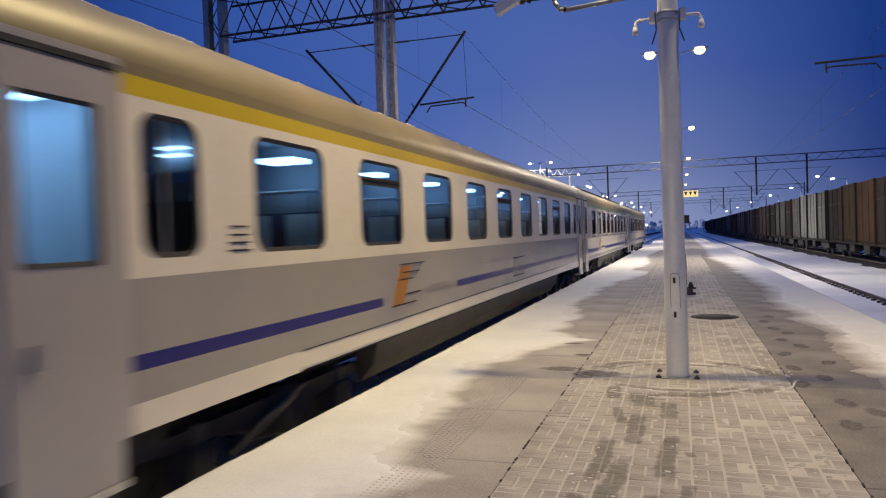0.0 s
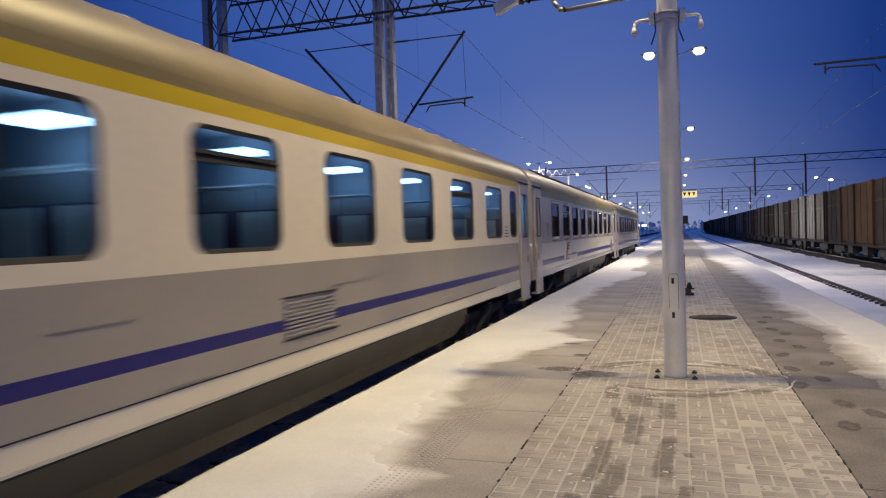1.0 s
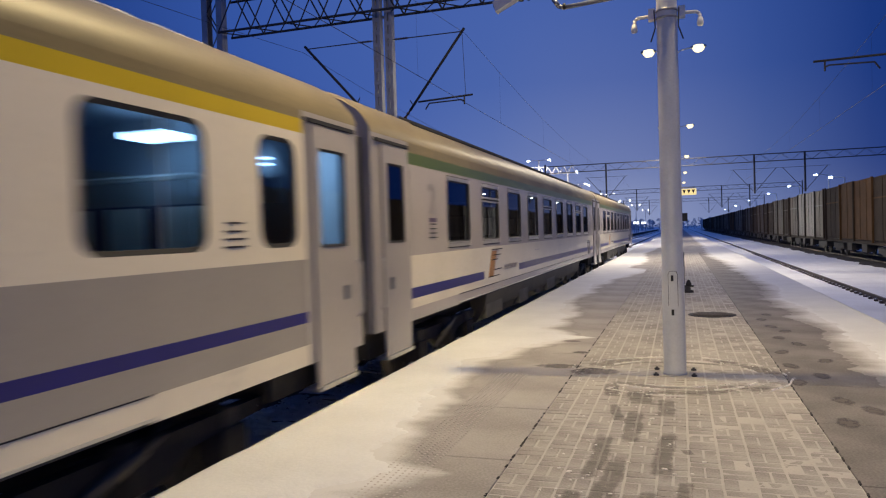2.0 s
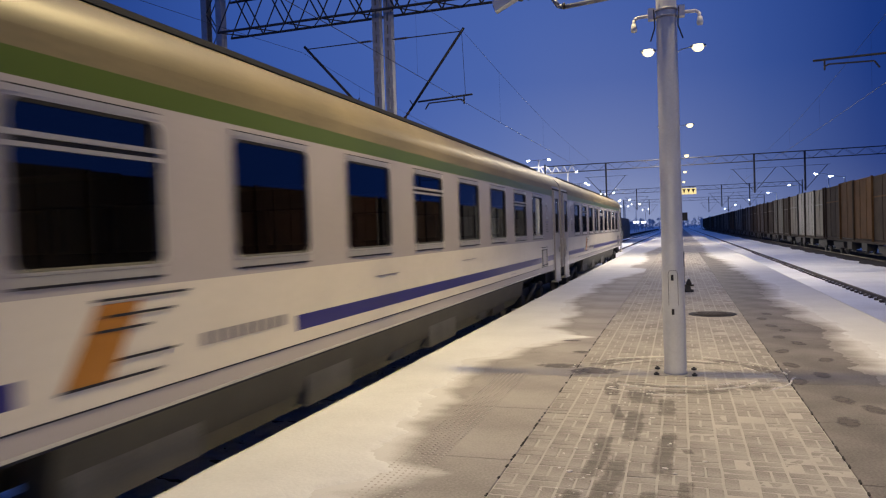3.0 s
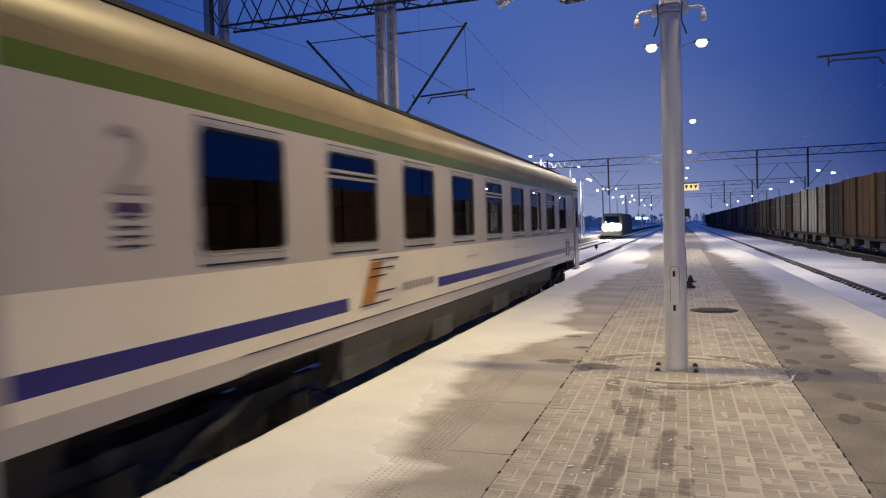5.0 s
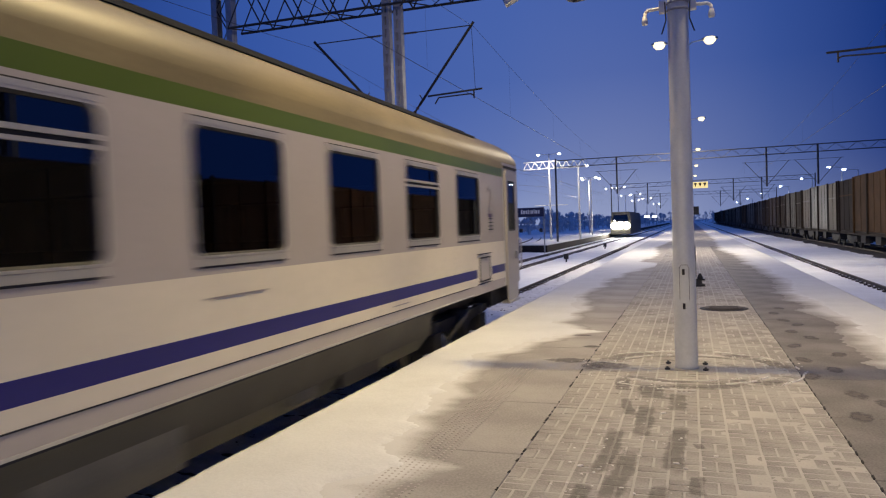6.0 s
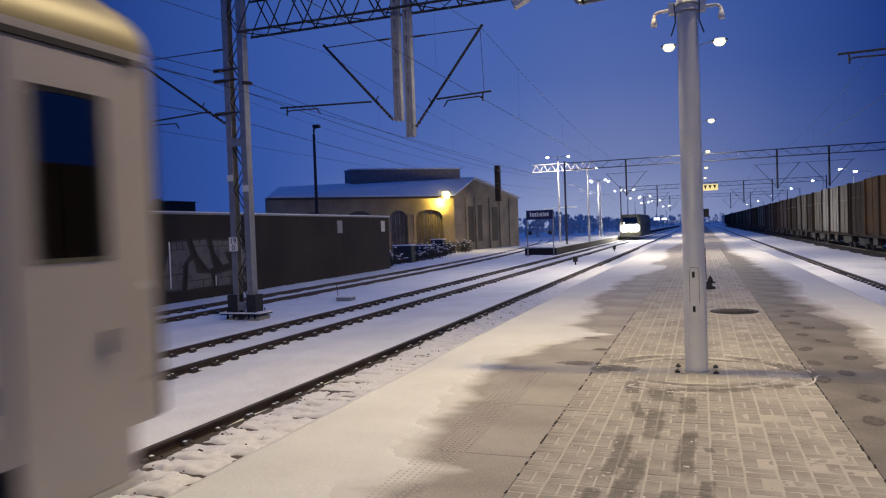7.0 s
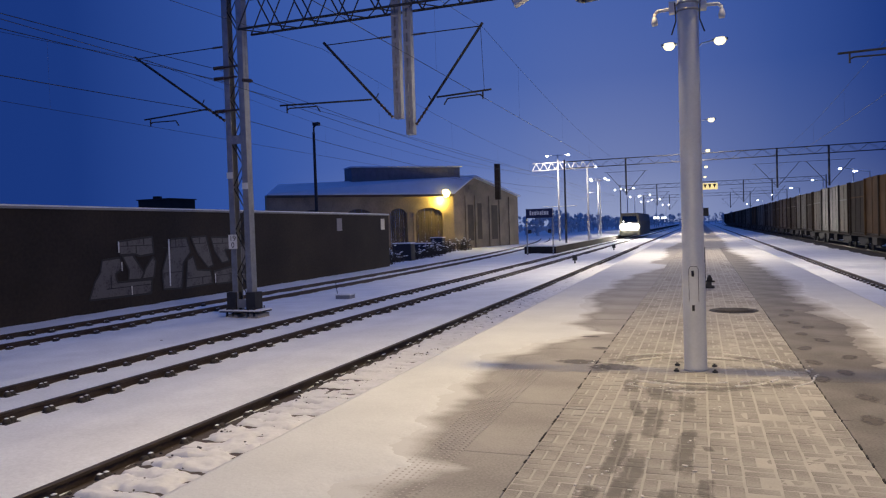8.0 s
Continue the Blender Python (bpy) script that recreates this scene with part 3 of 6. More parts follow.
def build_trodden():
    bm = bmesh.new()
    strips = (((-0.73, 7.77, 0.07), (-0.68, 7.1, 0.06)), ((-0.63, 6.85, 0.04), (-0.53, 6.19, 0.045)), ((-0.6, 5.85, 0.055), (-0.59, 5.17, 0.06), (-0.64, 4.67, 0.05)), ((-0.67, 4.53, 0.045), (-0.69, 4.1, 0.05)),
              ((-0.44, 7.38, 0.10), (-0.36, 6.83, 0.11)), ((-0.42, 6.62, 0.065), (-0.39, 5.56, 0.06)), ((-0.46, 5.3, 0.05), (-0.46, 4.8, 0.06), (-0.54, 4.1, 0.07)), ((-0.15, 7.12, 0.065), (-0.13, 6.39, 0.07)),
              ((-0.11, 6.0, 0.05), (-0.14, 5.38, 0.06), (-0.16, 4.78, 0.06)), ((-0.2, 4.63, 0.04), (-0.27, 4.1, 0.06)), ((0.0, 4.82, 0.04), (0.0, 4.45, 0.045)), ((-0.01, 5.52, 0.035), (0.03, 5.38, 0.03)))
    layer = bm.verts.layers.float.new("cover")
    for line in strips:
        smear(bm, layer, line)
    thing("trodden_track", bm, SCUFF_FILM, "strips of paving trodden clear of snow", "footprints", kind="stuff")
    bm = bmesh.new()
    prints = ((1.33, 11.2), (1.50, 10.65), (1.22, 9.97), (1.19, 9.02), (1.42, 8.48), (1.14, 8.09), (1.40, 7.33), (1.28, 6.53), (1.50, 5.9), (1.36, 12.4), (1.50, 11.9), (1.31, 13.3), (1.46, 14.0), (1.62, 9.4), (1.58, 7.0))
    layer = bm.verts.layers.float.new("cover")
    for i, (x, y) in enumerate(prints):
        blot(bm, layer, x, y, 0.075, 0.15, 0.25 * math.sin(i * 2.3))
    for x, y, a, b in ((-1.55, 10.55, 0.14, 0.06), (-1.75, 10.8, 0.12, 0.06), (-1.3, 9.6, 0.1, 0.08), (-1.42, 8.6, 0.24, 0.13), (-0.95, 8.35, 0.24, 0.16)):
        blot(bm, layer, x, y, a, b, 0)
    thing("footprints", bm, DAMP_FILM, "dark footprints in the thin snow on the platform", "footprints", kind="stuff")
    # the ring swept round the lamp post and the ridges at its rims
    bm = bmesh.new()
    layer = bm.verts.layers.float.new("cover")
    for a0, a1, r0, w in ((-0.2, 1.45, 1.03, 0.17), (1.6, 3.75, 1.02, 0.17), (4.1, 6.2, 1.03, 0.15), (0.3, 3.0, 0.80, 0.08), (3.4, 5.9, 0.80, 0.09), (-0.1, 2.9, 0.50, 0.10)):
        film_grid(bm, layer, lambda u, v: (POLE_X + (r0 + 0.03 * math.sin(9 * v) + w * u) * math.cos(a0 + (a1 - a0) * v), POLE_Y - 0.03 + 0.92 * (r0 + 0.03 * math.sin(9 * v) + w * u) * math.sin(a0 + (a1 - a0) * v)), 8, 48, 0.0036,
                  lambda u, v: max(0.0, 1 - u * u) * min(1.0, 5 * v, 5 * (1 - v)) * (0.75 + 0.6 * bump_at(v * 6, r0 * 7, 1.0)))
    thing("swept_ring", bm, SCUFF_FILM, "ring swept clear of snow around the lamp post", "footprints", kind="stuff")
    bm = bmesh.new()
    rnd = random.Random(11)
    for r0, a0, a1 in ((1.16, 0.1, 1.3), (1.15, 1.6, 3.7), (1.17, 4.1, 6.2), (0.88, 0.3, 2.8), (0.9, 3.9, 6.0), (0.72, 4.3, 5.6)):
        last = None
        for k in range(40):
            a = a0 + (a1 - a0) * k / 39
            r = r0 + 0.035 * bump_at(a * 3, r0 * 9, 1.3)
            p = Vector((POLE_X + r * math.cos(a), POLE_Y - 0.03 + 0.92 * r * math.sin(a), 0.0))
            if last is not None:
                if bump_at(a * 5, r0 * 31, 1.0) > -0.12:
                    rod(bm, last, p, 0.006 + 0.010 * rnd.random(), 0.006 + 0.010 * rnd.random(), n=6)
            last = p
    for _ in range(170):
        x, y = rnd.uniform(-1.0, 0.15), rnd.uniform(3.4, 7.6)
        if rnd.random() < 0.35:
            a = rnd.random() * 6.28
            x, y = POLE_X + 1.1 * math.cos(a) + rnd.gauss(0, 0.09), POLE_Y + 1.0 * math.sin(a) + rnd.gauss(0, 0.08)
        s = rnd.uniform(0.004, 0.012) * (1.7 if rnd.random() < 0.12 else 1)
        m = Matrix.Translation((x, y, s * 0.2)) @ Matrix.Rotation(rnd.random() * 6, 4, "Z") @ Matrix.Diagonal((s * 1.6, s, s * 0.45, 1))
        bmesh.ops.create_icosphere(bm, subdivisions=1, radius=1, matrix=m)
    thing("snow_crumbs", bm, CRUMBS, "crumbs and ridges of snow kicked up around the lamp post", "snow", kind="stuff")


build_trodden()


def build_manhole():
    m = holder("manhole_cover", (0.54, 13.95, 0.0), "round dark iron manhole cover in the paving", "manhole cover")
    bm = bmesh.new()
    turned(bm, (0, 0, -0.05), ((0.42, 0), (0.42, 0.056), (0.36, 0.058)), n=28)
    part("rim", bm, DARK_STEEL, m)
    bm = bmesh.new()
    turned(bm, (0, 0, 0.008), ((0.34, 0), (0.34, 0.006), (0.02, 0.008)), n=28)
    for k in range(5):
        box(bm, -0.25, 0.25, -0.22 + 0.11 * k - 0.015, -0.22 + 0.11 * k + 0.015, 0.010, 0.019)
    part("lid", bm, CLIP, m)


build_manhole()


# ---- lamp posts on the platform ----
def build_lamp_post():
    p = holder("lamp_post", (POLE_X, POLE_Y, 0), "tall pale grey steel lamp post with two lamp heads", "lamp post", "platform lamp posts")
    bm = bmesh.new()
    turned(bm, (0, 0, 0), ((0.128, 0.0), (0.128, 0.02), (0.122, 0.03), (0.121, 1.2), (0.117, 1.205), (0.108, 5.0), (0.075, 10.35), (0.03, 10.4)), n=28)
    part("pole", bm, POLE_M, p)
    bm = bmesh.new()
    box(bm, -0.17, 0.17, -0.17, 0.17, -0.03, 0.004)
    soften(bm, 0.006)
    part("base_plate", bm, CONCRETE, p)
    for x, y in ((-0.2, -0.17), (0.2, -0.17), (-0.2, 0.17), (0.2, 0.17)):
        bm = bmesh.new()
        turned(bm, (x, y, 0.01), ((0.030, 0), (0.030, 0.018), (0.014, 0.020), (0.014, 0.034)), n=6)
        part("anchor_bolt", bm, DARK_STEEL, p)
    for x in (-1.16, 1.16):
        s = 1 if x > 0 else -1
        bm = bmesh.new()
        path_rod(bm, ((0, 0, 9.9), (s * 0.35, 0, 10.2), (x - s * 0.25, 0, 10.28)), 0.032, n=8)
        part("arm", bm, POLE_M, p)
        bm = bmesh.new()
        slab(bm, [(x + u * 0.36, v * 0.15, 10.24) for u, v in ((-1, -0.7), (-0.6, -1), (0.7, -1), (1, -0.5), (1, 0.5), (0.7, 1), (-0.6, 1), (-1, 0.7))], (0, 0, 0.09))
        soften(bm, 0.02)
        head = part("lamp_head", bm, STEEL, p)
        bm = bmesh.new()
        # lens swollen beyond its real size to stand in for the glare
        turned(bm, (x, 0, 10.29), ((0.05, -0.27), (0.16, -0.24), (0.25, -0.15), (0.29, -0.03), (0.27, 0.045)), n=18)
        part("lens", bm, LAMP_GLOW, head, "bright warm white lens")
    return p


post = build_lamp_post()
for k in (-1, 1, 2, 3, 4, 5, 6, 7):
    copy_thing(post, pose(POLE_X, POLE_Y + POLE_STEP * k, 0))
for k in (-1, 0, 1, 2, 3):
    for x in (-1.16, 1.16):
        share = {-1: (0.35, 0.35), 0: (1.48, 0.60), 1: (2.5, 0.7)}.get(k, (1.8, 0.6))
        lamp("lamp_light", pose(POLE_X + x, POLE_Y + POLE_STEP * k, 9.98), LAMP_WATTS * share[0 if x < 0 else 1], 0.5, LAMP_COLOUR if k < 1 else PALE_LAMP)


def dress_near_post():
    """What only the nearest post carries."""
    bm = bmesh.new()
    for z in (1.09, 0.71):
        box(bm, -0.022, 0.006, -0.128, -0.118, z - 0.035, z + 0.03)
    part("key_slot", bm, BLACK, post)
    bm = bmesh.new()
    path_rod(bm, ((-0.05, -0.122, 0.78), (-0.05, -0.122, 1.13), (-0.035, -0.122, 1.165), (0.035, -0.122, 1.165), (0.05, -0.122, 1.13), (0.05, -0.122, 0.78)), 0.0022, n=4)
    part("service_door_joint", bm, DARK_STEEL, post)
    for z in (3.97, 4.05):
        bm = bmesh.new()
        turned(bm, (0, 0, z), ((0.118, 0), (0.121, 0.005), (0.121, 0.02), (0.118, 0.025)), n=24)
        part("strap", bm, STEEL, post)
    for s in (-1, 1):
        sp = holder("loudspeaker", (POLE_X + s * 0.12, POLE_Y - 0.02, 3.95), "small white bracket speaker strapped to the lamp post, with hanging cable", "loudspeaker", "speakers on the post")
        bm = bmesh.new()
        box(bm, min(0, s * 0.075), max(0, s * 0.075), -0.05, 0.05, 0.02, 0.14)
        soften(bm, 0.02)
        part("bracket", bm, WHITE, sp)
        bm = bmesh.new()
        path_rod(bm, ((s * 0.06, 0, 0.07), (s * 0.19, 0, 0.065), (s * 0.225, 0, 0.04), (s * 0.23, 0, -0.03)), 0.018, n=10)
        part("arm", bm, WHITE, sp)
        bm = bmesh.new()
        turned(bm, (s * 0.23, 0, -0.10), ((0.030, 0.01), (0.036, 0.04), (0.024, 0.10)), n=12)
        part("horn", bm, WHITE, sp)
        bm = bmesh.new()
        path_rod(bm, ((s * 0.01, -0.12, 0.1), (s * 0.0, -0.135, -0.1), (s * 0.05, -0.10, -0.24)), 0.008, n=5)
        part("cable", bm, BLACK, sp)
    arm = holder("camera_arm", (POLE_X, POLE_Y, 4.2), "grey pipe arm with a bent end clamped to the post", "pipe arm")
    bm = bmesh.new()
    path_rod(bm, ((-0.1, -0.1, 0.09), (-1.12, -0.1, 0.02), (-1.18, -0.1, 0.04), (-1.24, -0.1, 0.13), (-1.25, -0.1, 0.34), (-1.62, -0.1, 0.36)), 0.026, n=12)
    part("pipe", bm, STEEL, arm)
    bm = bmesh.new()
    for x in (-0.32, -1.10):
        rod(bm, (x, -0.1, 0.073 + 0.05 * (x + 0.32)), (x - 0.03, -0.1, 0.07 + 0.05 * (x + 0.32)), 0.037, n=12)
    part("clamp", bm, BLACK, arm)
    cctv = holder("security_camera", (POLE_X - 1.62, POLE_Y - 0.1, 4.36), "white box security camera under its sun shield, aimed along the track", "security camera")
    bm = bmesh.new()
    slab(bm, ((-0.30, -0.06, -0.10), (0.12, -0.06, 0.10), (0.07, -0.06, 0.20), (-0.33, -0.06, 0.02)), (0, 0.12, 0))
    soften(bm, 0.012)
    part("housing", bm, WHITE, cctv)
    bm = bmesh.new()
    rod(bm, (-0.325, 0, -0.04), (-0.30, 0, -0.03), 0.035, n=12)
    part("lens", bm, BLACK, cctv)
    bm = bmesh.new()
    rod(bm, (0.0, 0, 0.0), (0.02, 0, 0.16), 0.03, n=8)
    rod(bm, (0.08, 0, 0.0), (0.16, 0, 0.18), 0.02, n=8)
    part("mount", bm, BLACK, cctv)


dress_near_post()


def build_small_platform_things():
    t = holder("service_pillar", (0.17, 18.6, 0), "low dark tap pillar with snow on its fittings beside a thin post", "service pillar")
    bm = bmesh.new()
    turned(bm, (0, 0, 0), ((0.14, 0), (0.13, 0.05), (0.07, 0.07), (0.06, 0.16)), n=12)
    part("foot", bm, DARK_STEEL, t)
    bm = bmesh.new()
    turned(bm, (0.02, 0, 0.16), ((0.05, 0), (0.075, 0.03), (0.05, 0.1), (0.02, 0.16)), n=10)
    box(bm, -0.1, 0.14, -0.02, 0.02, 0.14, 0.18)
    part("valve", bm, DARK_STEEL, t)
    bm = bmesh.new()
    for x, z in ((0.10, 0.185), (0.02, 0.32), (-0.06, 0.185)):
        turned(bm, (x, 0, z), ((0.03, 0), (0.02, 0.02)), n=8)
    part("snow_cap", bm, SNOW_M, t)
    bm = bmesh.new()
    rod(bm, (-0.085, 0.05, 0), (-0.085, 0.05, 1.0), 0.018, n=8)
    part("post", bm, BLACK, t)
    b = holder("platform_board", (0.12, 78.0, 0), "yellow platform information board hanging from a post", "information board")
    bm = bmesh.new()
    box(bm, 0.15, 1.65, -0.06, 0.06, 4.82, 5.46)
    soften(bm, 0.02)
    part("panel", bm, glowing("lit_yellow_panel", (0.9, 0.72, 0.30), 0.8), b)
    bm = bmesh.new()
    for x in (0.45, 0.9, 1.35):
        slab(bm, ((x - 0.17, -0.064, 5.36), (x + 0.17, -0.064, 5.36), (x, -0.064, 4.92)), (0, -0.01, 0))
    part("marks", bm, INK, b)
    bm = bmesh.new()
    rod(bm, (-0.12, 0, 0), (-0.12, 0, 6.2), 0.07, n=10)
    rod(bm, (-0.12, 0, 5.6), (1.6, 0, 5.6), 0.04, n=8)
    rod(bm, (0.4, 0, 5.6), (0.4, 0, 5.44), 0.02, n=6)
    rod(bm, (1.4, 0, 5.6), (1.4, 0, 5.44), 0.02, n=6)
    part("post", bm, STEEL, b)
    d = holder("display_screen", (0.20, 60.0, 0), "dark platform display hung on a post", "display")
    bm = bmesh.new()
    box(bm, -0.1, 0.45, -0.1, 0.1, 2.0, 2.65)
    soften(bm, 0.03)
    part("casing", bm, BLACK, d)
    bm = bmesh.new()
    rod(bm, (-0.12, 0, 0), (-0.12, 0, 3.4), 0.06, n=10)
    part("post", bm, STEEL, d)


build_small_platform_things()


# ---- overhead line ----
def lattice(bm, a, b, depth, width, step, r=0.022, chord=0.035):
    """A box truss along x from a to b (bottom chord's ends), depth upward, width along y."""
    a, b = Vector(a), Vector(b)
    n = max(1, int(round((b - a).length / step)))
    off = [Vector((0, -width / 2, 0)), Vector((0, width / 2, 0)), Vector((0, -width / 2, depth)), Vector((0, width / 2, depth))]
    for o in off:
        rod(bm, a + o, b + o, chord, n=4)
    for k in range(n):
        p, q, m = a + (b - a) * (k / n), a + (b - a) * ((k + 1) / n), a + (b - a) * ((k + 0.5) / n)
        for lo, hi in ((0, 2), (1, 3)):
            rod(bm, p + off[lo], m + off[hi], r, n=4)
            rod(bm, m + off[hi], q + off[lo], r, n=4)
        for i, j in ((0, 1), (2, 3)):
            rod(bm, p + off[i], m + off[j], r * 0.8, n=4)
            rod(bm, m + off[j], q + off[i], r * 0.8, n=4)


def channel(bm, x, y, z0, z1, w, d, open_side):
    t = 0.018
    box(bm, x - t / 2 + (-open_side) * w / 2, x + t / 2 + (-open_side) * w / 2, y - d / 2, y + d / 2, z0, z1)
    for s in (-1, 1):
        xa, xb = sorted((x + (-open_side) * (w / 2 - t / 2), x + open_side * w / 2))
        ya, yb = sorted((y + s * d / 2, y + s * (d / 2 - t)))
        box(bm, xa, xb, ya, yb, z0, z1)


def laced_mast(bm, lacing, x, y, z0, z1, spread, w=0.17, d=0.24):
    channel(bm, x - spread / 2, y, z0, z1, w, d, 1)
    channel(bm, x + spread / 2, y, z0, z1, w, d, -1)
    z, k = z0 + 0.4, 0
    while z < z1 - 0.6:
        for s in (-1, 1):
            a, b = (-1, 1) if k % 2 else (1, -1)
            bar = bmesh.new()
            lacing.append(bar)
            rod(bar, (x + a * (spread / 2 - 0.06), y + s * d / 2 * 0.8, z), (x + b * (spread / 2 - 0.06), y + s * d / 2 * 0.8, z + 0.62), 0.018, n=4)
        z += 0.62
        k += 1
    for z in (z0 + 0.2, (z0 + z1) / 2, z1 - 0.3):
        box(bm, x - spread / 2, x + spread / 2, y - d / 2 - 0.01, y - d / 2 + 0.002, z - 0.12, z + 0.12)


def insulator(bm, a, b, r=0.05):
    a, b = Vector(a), Vector(b)
    for k in range(5):
        p, q, s = a + (b - a) * (k / 5), a + (b - a) * ((k + 0.55) / 5), a + (b - a) * ((k + 1) / 5)
        rod(bm, p, q, r, r * 0.6, n=8)
        rod(bm, q, s, r * 0.5, n=8)


def cantilever(portal, root_x, y, tie_z, foot_z, tip, arm_root, arm_end, wire_x, drop=False):
    """One bracket: tie rod, slanting strut, registration arm with its steady arm."""
    s = 1 if tip[0] > root_x else -1
    c = part("cantilever", bmesh.new(), DARK_STEEL, portal)
    bm = bmesh.new()
    T, F = Vector((tip[0], y, tip[1])), Vector((root_x, y, foot_z))
    path_rod(bm, (F + (T - F) * 0.22, T + (T - F).normalized() * 0.1), 0.036, n=8)
    rod(bm, (root_x, y, tie_z), T, 0.014, n=6)
    A, E = Vector((arm_root[0], y, arm_root[1])), Vector((arm_end[0], y, arm_end[1]))
    rod(bm, A, E, 0.024, n=8)
    e = 1 if E.x > A.x else -1
    path_rod(bm, (E - Vector((e * 0.22, 0, 0)), E + Vector((-e * 0.22, 0, -0.22))), 0.02, n=6)
    path_rod(bm, (E + Vector((-e * 0.22, 0, -0.14)), E + Vector((-e * 0.30, 0, -0.10)), E + Vector((-e * 1.15, 0, -0.12)), E + Vector((-e * 1.25, 0, -0.27))), 0.018, n=6)
    rod(bm, F + (T - F) * 0.27, F + (T - F) * 0.27 + Vector((-s * 0.08, 0, 0.14)), 0.015, n=5)
    if drop:
        rod(bm, T, (T.x + 0.05, y, E.z), 0.006, n=4)
    me = finish("cantilever", bm, DARK_STEEL)
    c.data = me
    bm = bmesh.new()
    insulator(bm, F + (T - F) * 0.03, F + (T - F) * 0.22)
    part("insulator", bm, INSULATOR, c, "brown ribbed insulator")
    bm = bmesh.new()
    insulator(bm, (root_x + s * 0.08, y, tie_z), (root_x + s * 0.42, y, tie_z + (tip[1] - tie_z) * 0.2), 0.035)
    part("insulator", bm, INSULATOR, c, "brown ribbed insulator")


def build_portal():
    y = 17.0
    p = holder("catenary_portal", (0, 0, 0), "steel lattice portal carrying the overhead line across the tracks", "catenary portal", "overhead line portals")
    for x, spread in ((-12.24, 0.47), (13.6, 0.47)):
        bm = bmesh.new()
        lacing = []
        laced_mast(bm, lacing, x, y, RAIL + 0.1, 9.2, spread)
        mast = part("mast", bm, STEEL, p)
        for bar in lacing:
            part("lacing_bar", bar, DARK_STEEL, mast)
        for x0, x1, z in ((x - 0.50, x - 0.12, 0.0), (x + 0.18, x + 0.58, 0.02)):
            bm = bmesh.new()
            box(bm, x0, x1, y - 0.25, y + 0.30, RAIL - 0.4, RAIL + z)
            soften(bm, 0.02)
            part("footing", bm, CONCRETE, mast)
        bm = bmesh.new()
        for dx in (-0.45, -0.25, 0.25, 0.45):
            for dy in (-0.25, 0.25):
                turned(bm, (x + dx, y + dy, RAIL - 0.05), ((0.035, 0), (0.035, 0.10), (0.022, 0.10), (0.022, 0.26)), n=6)
        box(bm, x - 0.66, x + 0.66, y - 0.32, y + 0.32, RAIL + 0.06, RAIL + 0.10)
        for dx in (-0.34, 0.30):
            box(bm, x + dx - 0.15, x + dx + 0.15, y - 0.18, y + 0.18, RAIL + 0.10, RAIL + 0.62)
        soften(bm, 0.008)
        part("base_plate", bm, DARK_STEEL, mast)
        bm = bmesh.new()
        box(bm, x - 0.67, x - 0.50, y - 0.33, y + 0.30, RAIL + 0.101, RAIL + 0.135)
        box(bm, x - 0.48, x + 0.66, y - 0.33, y - 0.185, RAIL + 0.101, RAIL + 0.13)
        box(bm, x + 0.46, x + 0.67, y - 0.18, y + 0.31, RAIL + 0.101, RAIL + 0.14)
        soften(bm, 0.02)
        part("footing_snow", bm, TRACK_SNOW, mast)
    bm = bmesh.new()
    lattice(bm, (-11.9, y, 7.37), (13.3, y, 7.37), 1.0, 0.62, 1.05)
    part("truss", bm, DARK_STEEL, p)
    for x, z0 in ((-7.27, 4.56), (-6.95, 4.12), (7.2, 4.5), (7.54, 4.1)):
        bm = bmesh.new()
        for s in (-1, 1):
            xa, xb = sorted((x + s * 0.02, x + s * 0.10))
            box(bm, xa, xb, y - 0.10, y + 0.10, z0, 8.4)
        drop = part("drop_post", bm, STEEL, p)
        z = z0 + 0.02
        while z < 8.2:
            bm = bmesh.new()
            box(bm, x - 0.10, x + 0.10, y - 0.112, y - 0.101, z, z + 0.10)
            part("batten", bm, STEEL, drop)
            z += 0.32
    cantilever(p, -6.86, y, 6.67, 4.30, (-5.01, 6.66), (-6.22, 5.02), (-4.78, 5.08), -5.0, True)
    cantilever(p, -7.40, y, 6.70, 4.55, (-9.34, 6.70), (-8.05, 5.13), (-10.84, 5.22), -9.5)
    cantilever(p, -12.6, y, 7.05, 4.90, (-15.72, 7.05), (-13.2, 5.34), (-15.55, 5.22), -15.3)
    cantilever(p, 7.1, y, 6.70, 4.48, (5.2, 6.68), (6.5, 5.13), (2.80, 5.08), 4.7)
    for z in (6.42, 6.12, 5.2):
        bm = bmesh.new()
        insulator(bm, (-12.85, y - 0.16, z), (-12.5, y - 0.16, z), 0.06)
        rod(bm, (-12.5, y - 0.16, z), (-12.1, y - 0.16, z), 0.03, n=6)
        part("feeder_insulator", bm, INSULATOR, p)
    bm = bmesh.new()
    insulator(bm, (-11.9, y - 0.16, 6.0), (-11.6, y - 0.16, 5.95), 0.06)
    part("feeder_insulator", bm, INSULATOR, p)
    for x, z in ((-12.50, 3.38), (-12.0, 3.06)):
        bm = bmesh.new()
        box(bm, x - 0.10, x + 0.10, y - 0.132, y - 0.122, z - 0.09, z + 0.09)
        part("marker_band", bm, WHITE, p, "pale marker band")
    k = holder("kilometre_plate", (-12.46, y - 0.16, 1.5), "small white enamel kilometre plate fixed to the mast", "sign")
    bm = bmesh.new()
    box(bm, -0.14, 0.14, -0.012, 0, -0.2, 0.2)
    soften(bm, 0.004)
    part("plate", bm, WHITE, k)
